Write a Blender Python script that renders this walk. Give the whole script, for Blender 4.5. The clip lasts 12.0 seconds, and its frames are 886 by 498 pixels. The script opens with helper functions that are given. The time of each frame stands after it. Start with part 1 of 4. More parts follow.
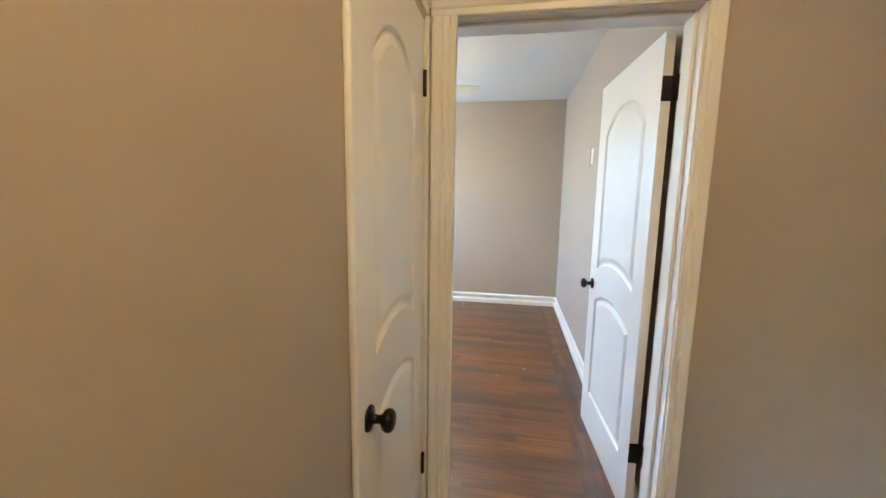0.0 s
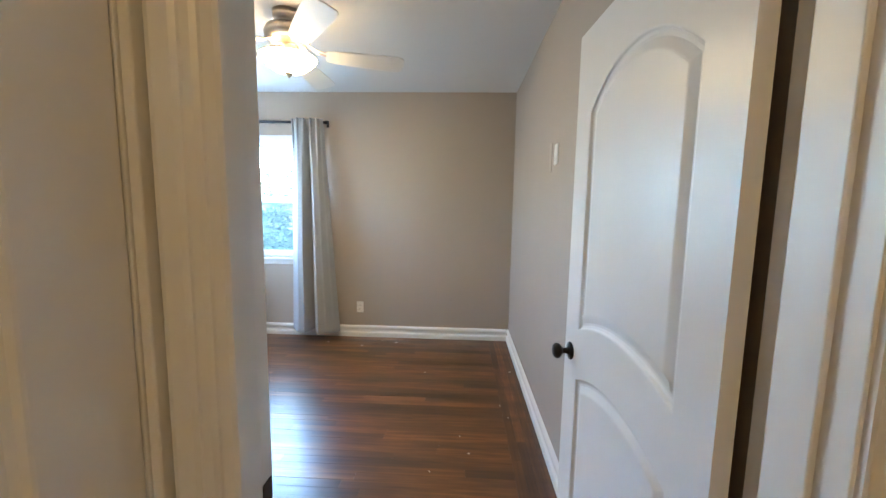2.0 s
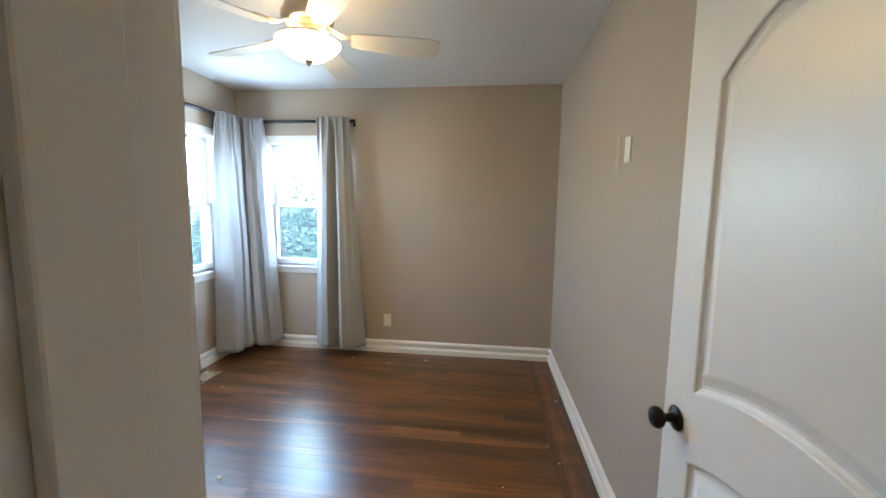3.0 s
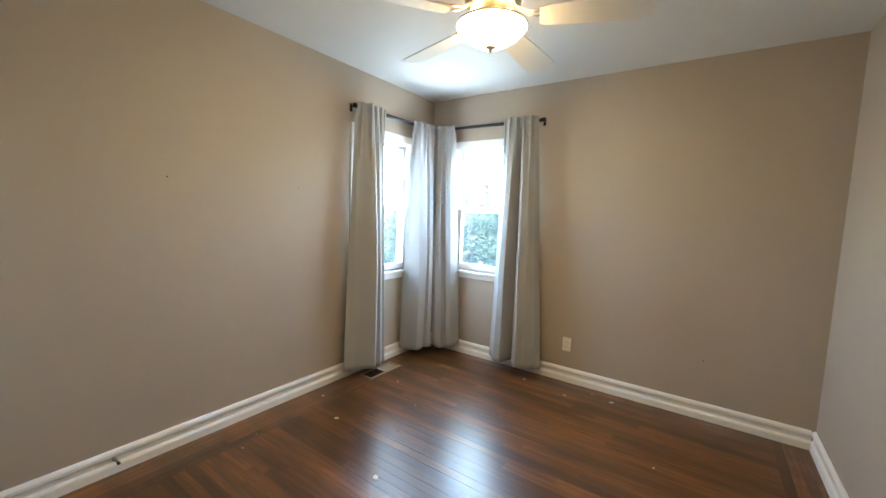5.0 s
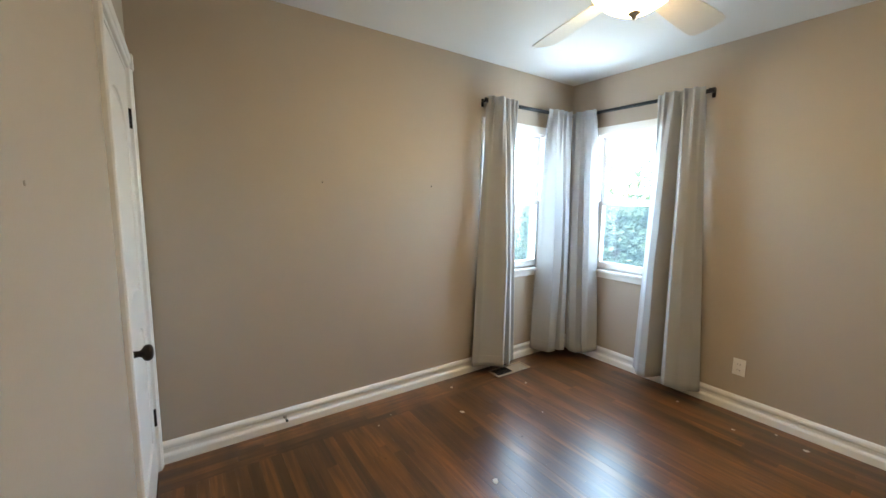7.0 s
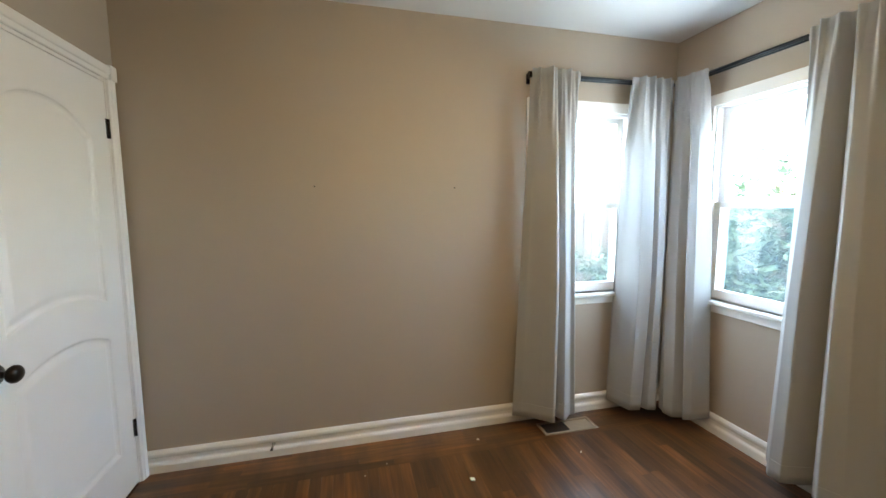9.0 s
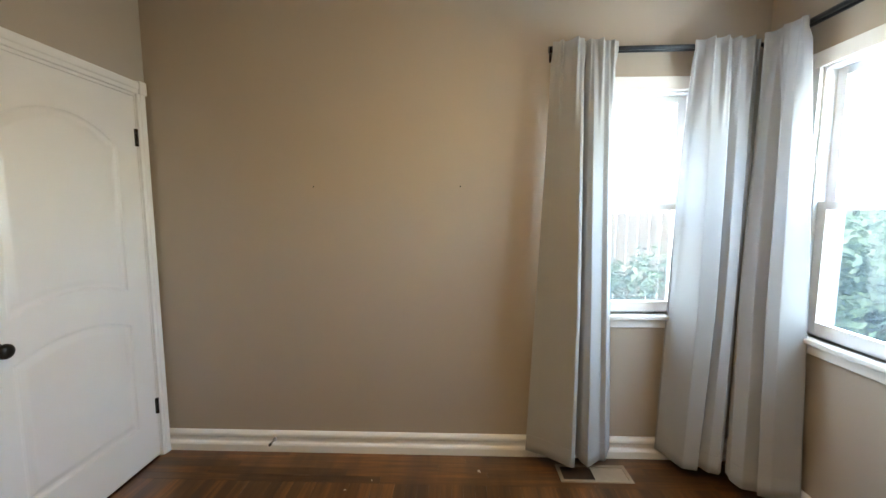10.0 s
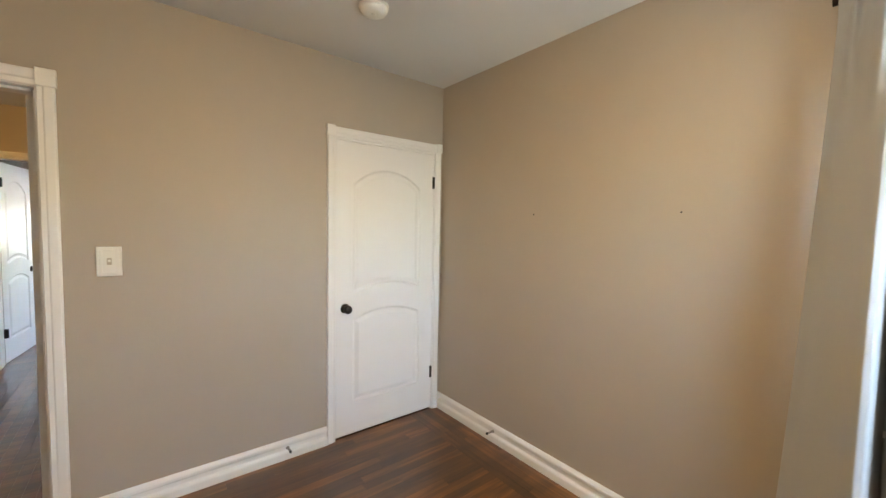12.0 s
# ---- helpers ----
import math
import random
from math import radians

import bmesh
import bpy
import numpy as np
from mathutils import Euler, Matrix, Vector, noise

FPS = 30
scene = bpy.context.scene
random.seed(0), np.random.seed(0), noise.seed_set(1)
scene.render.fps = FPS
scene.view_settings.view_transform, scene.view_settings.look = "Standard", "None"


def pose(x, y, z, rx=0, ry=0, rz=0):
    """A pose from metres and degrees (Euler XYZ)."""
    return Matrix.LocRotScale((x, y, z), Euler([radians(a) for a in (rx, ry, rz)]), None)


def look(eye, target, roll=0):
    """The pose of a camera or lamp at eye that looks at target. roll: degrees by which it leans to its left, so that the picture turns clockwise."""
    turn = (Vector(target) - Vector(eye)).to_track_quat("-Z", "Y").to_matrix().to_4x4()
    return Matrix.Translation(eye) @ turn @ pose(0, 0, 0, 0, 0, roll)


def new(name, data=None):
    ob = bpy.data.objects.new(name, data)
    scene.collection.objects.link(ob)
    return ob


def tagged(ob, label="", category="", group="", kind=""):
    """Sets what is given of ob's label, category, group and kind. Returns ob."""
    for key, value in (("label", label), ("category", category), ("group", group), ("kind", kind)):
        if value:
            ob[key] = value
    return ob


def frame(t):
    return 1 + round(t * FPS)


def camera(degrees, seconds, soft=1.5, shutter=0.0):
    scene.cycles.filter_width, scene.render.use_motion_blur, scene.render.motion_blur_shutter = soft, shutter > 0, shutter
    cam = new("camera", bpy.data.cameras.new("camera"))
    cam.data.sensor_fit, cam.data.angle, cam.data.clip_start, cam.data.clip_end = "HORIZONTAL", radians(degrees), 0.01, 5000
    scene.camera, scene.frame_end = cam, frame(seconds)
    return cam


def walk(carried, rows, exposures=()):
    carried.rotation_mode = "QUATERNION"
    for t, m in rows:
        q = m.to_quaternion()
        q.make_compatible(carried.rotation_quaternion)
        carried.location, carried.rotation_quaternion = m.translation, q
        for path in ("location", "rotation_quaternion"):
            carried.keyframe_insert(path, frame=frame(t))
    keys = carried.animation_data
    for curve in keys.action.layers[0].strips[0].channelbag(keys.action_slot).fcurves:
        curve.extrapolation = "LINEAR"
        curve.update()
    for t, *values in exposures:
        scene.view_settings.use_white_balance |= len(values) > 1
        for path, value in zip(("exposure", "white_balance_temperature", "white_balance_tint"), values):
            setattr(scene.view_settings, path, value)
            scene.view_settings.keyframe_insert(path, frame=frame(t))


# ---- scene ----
cam = camera(98.3, 12.0)
PATH = [
    (0, (0.08, -0.323, 1.39), (-0.261, 1.627, 1.103), 0.8),
    (0.5, (0.082, -0.07, 1.401), (0.025, 1.907, 1.107), 0.9),
    (1, (0.11, 0.151, 1.395), (0.147, 2.13, 1.111), 0.9),
    (1.5, (0.169, 0.403, 1.415), (0.151, 2.387, 1.16), 0.8),
    (2, (0.159, 0.629, 1.4), (0.069, 2.614, 1.172), 0.9),
    (2.5, (0.113, 0.828, 1.418), (-0.037, 2.81, 1.199), 0.9),
    (4.3, (0.012, 1.269, 1.412), (-0.71, 3.124, 1.218), 1.7),
    (4.5, (0.017, 1.307, 1.406), (-0.829, 3.109, 1.21), 2.0),
    (5, (0.031, 1.324, 1.387), (-1.104, 2.96, 1.199), 2.2),
    (5.5, (0.05, 1.350, 1.397), (-1.316, 2.798, 1.196), 2.2),
    (6, (0.054, 1.356, 1.398), (-1.45, 2.658, 1.193), 1.9),
    (6.5, (0.058, 1.366, 1.412), (-1.52, 2.573, 1.183), 1.4),
    (8.5, (-0.117, 2.066, 1.415), (-1.973, 2.778, 1.196), -0.3),
    (9, (-0.133, 2.349, 1.393), (-2.064, 2.827, 1.189), -0.2),
    (9.5, (-0.24, 2.626, 1.408), (-2.215, 2.868, 1.204), -0.2),
    (10, (-0.286, 2.948, 1.392), (-2.275, 2.885, 1.194), -0.0),
    (10.5, (-0.315, 3.181, 1.4), (-2.261, 2.756, 1.215), 0.6),
    (11, (-0.509, 3.358, 1.417), (-2.289, 2.462, 1.251), 1.4),
    (11.5, (-0.549, 3.482, 1.434), (-2.08, 2.201, 1.313), 1.5),
    (12, (-0.526, 3.65, 1.439), (-1.762, 2.081, 1.324), 1.1),
]
# the clip's camera darkens and warms as it leaves the hall
EXPOSURES = [(0, 4.72, 4950, -2), (1.0, 4.57, 5050, -2), (1.5, 4.27, 5050, -1), (2.0, 3.93, 5150, 0), (2.7, 3.6, 5500, -1), (4.5, 3.64, 6100, -1), (6.7, 3.6, 6150, -1), (9.5, 3.38, 6550, 0), (10.5, 3.33, 7050, 3), (11, 3.37, 7350, 4), (11.5, 3.6, 7200, 4), (12, 3.83, 6900, 3)]
walk(cam, [(t, look(eye, target, roll)) for t, eye, target, roll in PATH], EXPOSURES)

# ---- strengths of the lights ----
SKY, SUN, WINDOW_W = 1.0, 1.3, 2.6
FAN_W, BOWL_GLOW, HALL_W = 0.3, 6.6, 0.95

# ---- plan, metres ----
L, R, F, B, C = -2.374, 0.677, 4.54, 1.272, 2.5   # room: left, right, far and back wall faces, ceiling
HB = 1.105                                        # hall face of the back wall
HL = -0.238                                       # hall's left wall face
HR, HE = 1.55, -1.75                              # hall's right wall and end wall
TH = 0.14
DOOR_H = 1.985
EX0, EX1 = -0.180, 0.662                           # entry opening between jamb faces
CX0, CX1 = -2.30, -1.515                          # closet opening
GROUND = -0.45

# ---- light ----
world = bpy.data.worlds.new("sky")
scene.world = world
world.use_nodes = True
wn = world.node_tree.nodes
sky = wn.new("ShaderNodeTexSky")
sky.sky_type = "NISHITA"
sky.sun_disc = False
sky.sun_elevation, sky.sun_rotation = radians(48), radians(143)
sky.air_density, sky.dust_density, sky.ozone_density = 1.0, 3.5, 1.2
wn["Background"].inputs["Strength"].default_value = SKY
world.node_tree.links.new(sky.outputs[0], wn["Background"].inputs[0])

sun = new("sun", bpy.data.lights.new("sun", "SUN"))
sun.data.energy, sun.data.angle, sun.data.color = SUN, radians(14), (1.0, 0.95, 0.88)
sun.matrix_world = look((0, 0, 10), (-5.4, 7.2, 0))


def lamp(name, place, watts, radius, colour):
    ob = new(name, bpy.data.lights.new(name, "POINT"))
    ob.data.energy, ob.data.shadow_soft_size, ob.data.color = watts, radius, colour
    ob.location = place
    return ob


def window_light(name, m, width, height):
    """An area lamp in a window's opening that stands in for the bright overcast sky."""
    ob = new(name, bpy.data.lights.new(name, "AREA"))
    ob.data.shape, ob.data.size, ob.data.size_y = "RECTANGLE", width, height
    ob.data.energy, ob.data.color = WINDOW_W * width * height, (0.82, 0.94, 1.0)
    ob.data.spread = radians(155)
    ob.matrix_world = m
    return ob


# ---- materials ----
def material(name, colour, rough=0.5, metal=0.0, vary=0.06, scale=6.0, bump=0.0, bump_scale=60.0, coat=0.0):
    m = bpy.data.materials.new(name)
    m.use_nodes = True
    nt = m.node_tree
    p = nt.nodes["Principled BSDF"]
    p.inputs["Roughness"].default_value, p.inputs["Metallic"].default_value = rough, metal
    p.inputs["Coat Weight"].default_value = coat
    tc = nt.nodes.new("ShaderNodeTexCoord")
    n1 = nt.nodes.new("ShaderNodeTexNoise")
    n1.inputs["Scale"].default_value, n1.inputs["Detail"].default_value = scale, 6.0
    nt.links.new(tc.outputs["Object"], n1.inputs["Vector"])
    ramp = nt.nodes.new("ShaderNodeMapRange")
    ramp.inputs["To Min"].default_value, ramp.inputs["To Max"].default_value = 1 - vary, 1 + vary
    nt.links.new(n1.outputs["Fac"], ramp.inputs["Value"])
    mul = nt.nodes.new("ShaderNodeVectorMath")
    mul.operation = "SCALE"
    mul.inputs[0].default_value = colour
    nt.links.new(ramp.outputs[0], mul.inputs["Scale"])
    nt.links.new(mul.outputs[0], p.inputs["Base Color"])
    if bump:
        n2 = nt.nodes.new("ShaderNodeTexNoise")
        n2.inputs["Scale"].default_value, n2.inputs["Detail"].default_value = bump_scale, 4.0
        nt.links.new(tc.outputs["Object"], n2.inputs["Vector"])
        b = nt.nodes.new("ShaderNodeBump")
        b.inputs["Strength"].default_value, b.inputs["Distance"].default_value = bump, 0.004
        nt.links.new(n2.outputs["Fac"], b.inputs["Height"])
        nt.links.new(b.outputs[0], p.inputs["Normal"])
    return m


def glow(name, colour, strength):
    m = bpy.data.materials.new(name)
    m.use_nodes = True
    p = m.node_tree.nodes["Principled BSDF"]
    p.inputs["Base Color"].default_value = (0.85, 0.8, 0.7, 1)
    p.inputs["Emission Color"].default_value = (*colour, 1)
    p.inputs["Emission Strength"].default_value = strength
    return m


def see_through(name, share, colour, gloss):
    """A thin sheet that lets that share of the light straight through; the rest is scattered or mirrored."""
    m = bpy.data.materials.new(name)
    m.use_nodes = True
    nt = m.node_tree
    nt.nodes.remove(nt.nodes["Principled BSDF"])
    out = nt.nodes["Material Output"]
    a = nt.nodes.new("ShaderNodeBsdfTransparent")
    b = nt.nodes.new("ShaderNodeBsdfGlossy" if gloss else "ShaderNodeBsdfTranslucent")
    b.inputs["Color"].default_value = (*colour, 1)
    if gloss:
        b.inputs["Roughness"].default_value = 0.01
    mix = nt.nodes.new("ShaderNodeMixShader")
    mix.inputs[0].default_value = 1 - share
    nt.links.new(a.outputs[0], mix.inputs[1])
    nt.links.new(b.outputs[0], mix.inputs[2])
    nt.links.new(mix.outputs[0], out.inputs[0])
    return m


def wood_floor():
    m = bpy.data.materials.new("stained_oak")
    m.use_nodes = True
    nt = m.node_tree
    p = nt.nodes["Principled BSDF"]
    p.inputs["Specular IOR Level"].default_value = 1.0
    tc, info = nt.nodes.new("ShaderNodeTexCoord"), nt.nodes.new("ShaderNodeObjectInfo")
    isl = nt.nodes.new("ShaderNodeNewGeometry")
    rnd = nt.nodes.new("ShaderNodeMath"); rnd.operation = "ADD"
    nt.links.new(info.outputs["Random"], rnd.inputs[0]); nt.links.new(isl.outputs["Random Per Island"], rnd.inputs[1])
    off = nt.nodes.new("ShaderNodeVectorMath"); off.operation = "SCALE"; off.inputs[0].default_value = (13.1, 7.7, 5.3)
    nt.links.new(rnd.outputs[0], off.inputs["Scale"])
    add = nt.nodes.new("ShaderNodeVectorMath"); add.operation = "ADD"
    nt.links.new(tc.outputs["Object"], add.inputs[0]); nt.links.new(off.outputs[0], add.inputs[1])
    st = nt.nodes.new("ShaderNodeMapping"); st.inputs["Scale"].default_value = (1.6, 26, 26)
    nt.links.new(add.outputs[0], st.inputs["Vector"])
    g = nt.nodes.new("ShaderNodeTexNoise"); g.inputs["Scale"].default_value = 2.2; g.inputs["Detail"].default_value = 8
    g.inputs["Distortion"].default_value = 0.25
    nt.links.new(st.outputs[0], g.inputs["Vector"])
    gr = nt.nodes.new("ShaderNodeValToRGB")
    e = gr.color_ramp.elements
    e[0].position, e[0].color = 0.25, (0.046, 0.0170, 0.0045, 1)
    e[1].position, e[1].color = 0.80, (0.175, 0.071, 0.0185, 1)
    nt.links.new(g.outputs["Fac"], gr.inputs[0])
    # each board has its own tone
    wn2 = nt.nodes.new("ShaderNodeTexWhiteNoise"); wn2.noise_dimensions = "1D"
    nt.links.new(rnd.outputs[0], wn2.inputs["W"])
    mr = nt.nodes.new("ShaderNodeMapRange"); mr.inputs["To Min"].default_value, mr.inputs["To Max"].default_value = 0.52, 1.52
    nt.links.new(wn2.outputs["Value"], mr.inputs["Value"])
    sc = nt.nodes.new("ShaderNodeVectorMath"); sc.operation = "SCALE"
    nt.links.new(gr.outputs[0], sc.inputs[0]); nt.links.new(mr.outputs[0], sc.inputs["Scale"])
    # worn finish: long soft streaks along the boards, fine scuffs across them
    geo = nt.nodes.new("ShaderNodeNewGeometry")
    along = nt.nodes.new("ShaderNodeMapping"); along.inputs["Scale"].default_value = (0.9, 4.5, 1.0)
    nt.links.new(geo.outputs["Position"], along.inputs["Vector"])
    w = nt.nodes.new("ShaderNodeTexNoise"); w.inputs["Scale"].default_value = 1.7; w.inputs["Detail"].default_value = 3
    nt.links.new(along.outputs[0], w.inputs["Vector"])
    tone = nt.nodes.new("ShaderNodeMapRange")
    tone.inputs["From Min"].default_value, tone.inputs["From Max"].default_value = 0.3, 0.7
    tone.inputs["To Min"].default_value, tone.inputs["To Max"].default_value = 0.55, 1.4
    nt.links.new(w.outputs["Fac"], tone.inputs["Value"])
    worn = nt.nodes.new("ShaderNodeVectorMath"); worn.operation = "SCALE"
    nt.links.new(sc.outputs[0], worn.inputs[0]); nt.links.new(tone.outputs[0], worn.inputs["Scale"])
    nt.links.new(worn.outputs[0], p.inputs["Base Color"])
    fine = nt.nodes.new("ShaderNodeTexNoise"); fine.inputs["Scale"].default_value = 4.0; fine.inputs["Detail"].default_value = 4
    nt.links.new(along.outputs[0], fine.inputs["Vector"])
    rr = nt.nodes.new("ShaderNodeMapRange")
    rr.inputs["From Min"].default_value, rr.inputs["From Max"].default_value = 0.3, 0.7
    rr.inputs["To Min"].default_value, rr.inputs["To Max"].default_value = 0.285, 0.325
    nt.links.new(fine.outputs["Fac"], rr.inputs["Value"]); nt.links.new(rr.outputs[0], p.inputs["Roughness"])
    b = nt.nodes.new("ShaderNodeBump"); b.inputs["Strength"].default_value, b.inputs["Distance"].default_value = 0.02, 0.001
    nt.links.new(g.outputs["Fac"], b.inputs["Height"]); nt.links.new(b.outputs[0], p.inputs["Normal"])
    return m


WALL = material("greige_wall_paint", (0.405, 0.35, 0.285), 0.55, vary=0.035, scale=2.2, bump=0.10, bump_scale=140)
CEIL = material("white_ceiling_paint", (0.67, 0.668, 0.66), 0.8, vary=0.02, scale=2.0, bump=0.12, bump_scale=110)
TRIM = material("white_gloss_trim_paint", (0.78, 0.77, 0.745), 0.36, vary=0.02, scale=4)
DOORP = material("white_door_paint", (0.79, 0.78, 0.76), 0.33, vary=0.02, scale=5, bump=0.05, bump_scale=160)
BLACK = material("black_bronze_hardware", (0.018, 0.014, 0.012), 0.32, 0.7, vary=0.25, scale=40)
ROD = material("dark_steel_rod", (0.03, 0.034, 0.04), 0.35, 0.6, vary=0.2, scale=20)
NICKEL = material("brushed_nickel", (0.55, 0.50, 0.44), 0.34, 1.0, vary=0.08, scale=30)
BLADE = material("white_fan_blade", (0.74, 0.72, 0.68), 0.42, vary=0.03, scale=8)
PLASTIC = material("white_plastic", (0.78, 0.77, 0.73), 0.35, vary=0.02, scale=20)
SUBFLOOR = material("brown_subfloor", (0.045, 0.020, 0.008), 0.7, vary=0.2)
SLOT = material("dark_slot", (0.02, 0.02, 0.02), 0.6, vary=0.1)
WINDOW = material("white_vinyl_window_frame", (0.8, 0.8, 0.8), 0.35, vary=0.02, scale=10)
VENT = material("tan_painted_register", (0.36, 0.29, 0.21), 0.4, 0.2, vary=0.12, scale=30)
PATCH = material("filler_patch", (0.47, 0.42, 0.35), 0.7, vary=0.05, scale=12)
CHIP = material("paint_chip", (0.72, 0.70, 0.66), 0.7, vary=0.08, scale=80)
FENCE = material("weathered_fence_wood", (0.10, 0.082, 0.066), 0.8, vary=0.25, scale=7, bump=0.3, bump_scale=30)
# unseen ground, made pale grey so it bounces cool light onto the ceiling
BOUNCE_GROUND = material("pale_bounce_ground", (0.34, 0.35, 0.35), 0.95, vary=0.25, scale=1.5, bump=0.5, bump_scale=12)
LEAF = material("green_leaves", (0.05, 0.085, 0.05), 0.5, vary=0.4, scale=5)
BARK = material("brown_bark", (0.13, 0.085, 0.055), 0.9, vary=0.3, scale=9, bump=0.6, bump_scale=30)
STUCCO = material("pale_stucco", (0.66, 0.64, 0.6), 0.9, vary=0.05, scale=3, bump=0.3, bump_scale=60)
STEEL = material("spring_steel", (0.30, 0.28, 0.25), 0.35, 0.9, vary=0.1, scale=60)
GLASS = see_through("window_glass", 0.98, (0.9, 0.95, 0.95), True)
# the screen's bluish scatter colour also stands in for glare veiling the view
SCREEN = see_through("insect_screen", 0.22, (0.022, 0.029, 0.031), False)
BOWL = glow("frosted_glass_bowl_lit", (1.0, 0.64, 0.30), BOWL_GLOW)
HALLGLASS = glow("frosted_hall_lamp_lit", (1.0, 0.57, 0.21), 1.6)
BULB = glow("lit_bulb", (1.0, 0.60, 0.27), FAN_W / 3 / (4 * math.pi ** 2 * 0.028 ** 2))
FLOOR = wood_floor()


def curtain_cloth():
    m = material("light_grey_curtain_cloth", (0.36, 0.372, 0.385), 0.85, vary=0.05, scale=3, bump=0.10, bump_scale=260)
    nt = m.node_tree
    p = nt.nodes["Principled BSDF"]
    p.inputs["Sheen Weight"].default_value = 0.25
    tr = nt.nodes.new("ShaderNodeBsdfTranslucent")
    tr.inputs["Color"].default_value = (0.42, 0.44, 0.46, 1)
    mix = nt.nodes.new("ShaderNodeMixShader")
    mix.inputs[0].default_value = 0.03
    nt.links.new(p.outputs[0], mix.inputs[1])
    nt.links.new(tr.outputs[0], mix.inputs[2])
    nt.links.new(mix.outputs[0], nt.nodes["Material Output"].inputs[0])
    return m


CLOTH = curtain_cloth()


# ---- mesh helpers ----
def mesh_ob(name, bm, mat, parent=None, label="", smooth=False):
    me = bpy.data.meshes.new(name)
    bmesh.ops.recalc_face_normals(bm, faces=bm.faces)
    bm.to_mesh(me)
    bm.free()
    me.materials.append(mat)
    if smooth:
        for f in me.polygons:
            f.use_smooth = True
    ob = new(name, me)
    if parent is not None:
        ob.parent = parent
    if label:
        ob["label"] = label
    return ob


def part(name, bm, mat, parent, label="", smooth=False):
    return mesh_ob(name, bm, mat, parent, label, smooth)


def empty(name, m, label, category, group="", kind=""):
    ob = new(name)
    ob.empty_display_size = 0.1
    ob.matrix_world = m
    return tagged(ob, label, category, group, kind)


def box(bm, x0, y0, z0, x1, y1, z1, bevel=0.0):
    vs = [bm.verts.new(v) for v in ((x0, y0, z0), (x1, y0, z0), (x1, y1, z0), (x0, y1, z0), (x0, y0, z1), (x1, y0, z1), (x1, y1, z1), (x0, y1, z1))]
    fs = [bm.faces.new([vs[i] for i in q]) for q in ((3, 2, 1, 0), (4, 5, 6, 7), (0, 1, 5, 4), (1, 2, 6, 5), (2, 3, 7, 6), (3, 0, 4, 7))]
    if bevel:
        es = list({e for f in fs for e in f.edges})
        bmesh.ops.bevel(bm, geom=es, offset=bevel, segments=2, affect="EDGES", profile=0.5)
    return bm


def boxes(*rows, bevel=0.0):
    bm = bmesh.new()
    for r in rows:
        box(bm, *r, bevel=bevel)
    return bm


def lathe(profile, n=32, axis="z", at=(0, 0, 0), cap=True):
    """A turned solid from (radius, height) pairs."""
    bm = bmesh.new()
    rings = []
    for r, h in profile:
        ring = []
        for i in range(n):
            a = 2 * math.pi * i / n
            c, s_ = r * math.cos(a), r * math.sin(a)
            v = {"z": (c, s_, h), "y": (c, h, s_), "x": (h, c, s_)}[axis]
            ring.append(bm.verts.new(Vector(v) + Vector(at)))
        rings.append(ring)
    for a, b in zip(rings, rings[1:]):
        for i in range(n):
            bm.faces.new((a[i], a[(i + 1) % n], b[(i + 1) % n], b[i]))
    if cap:
        bm.faces.new(rings[0])
    bm.faces.new(list(reversed(rings[-1])))
    return bm


def tube(bm, points, radius, n=12):
    rings = []
    pts = [Vector(p) for p in points]
    for i, p in enumerate(pts):
        d = (pts[min(i + 1, len(pts) - 1)] - pts[max(i - 1, 0)]).normalized()
        side = d.cross(Vector((0, 0, 1)) if abs(d.z) < 0.9 else Vector((1, 0, 0))).normalized()
        up = side.cross(d)
        rings.append([bm.verts.new(p + radius * (math.cos(2 * math.pi * k / n) * side + math.sin(2 * math.pi * k / n) * up)) for k in range(n)])
    for a, b in zip(rings, rings[1:]):
        for k in range(n):
            bm.faces.new((a[k], a[(k + 1) % n], b[(k + 1) % n], b[k]))
    bm.faces.new(rings[0])
    bm.faces.new(list(reversed(rings[-1])))
    return bm


def extrude_profile(profile, a, b, out):
    """A moulding: profile of (depth, height) pairs, from a to b along the floor line, depth going towards out."""
    bm = bmesh.new()
    o = Vector(out)
    ends = []
    for p in (a, b):
        ends.append([bm.verts.new(Vector(p) + o * d + Vector((0, 0, h))) for d, h in profile])
    n = len(profile)
    for i in range(n):
        bm.faces.new((ends[0][i], ends[0][(i + 1) % n], ends[1][(i + 1) % n], ends[1][i]))
    bm.faces.new(ends[0])
    bm.faces.new(list(reversed(ends[1])))
    return bm


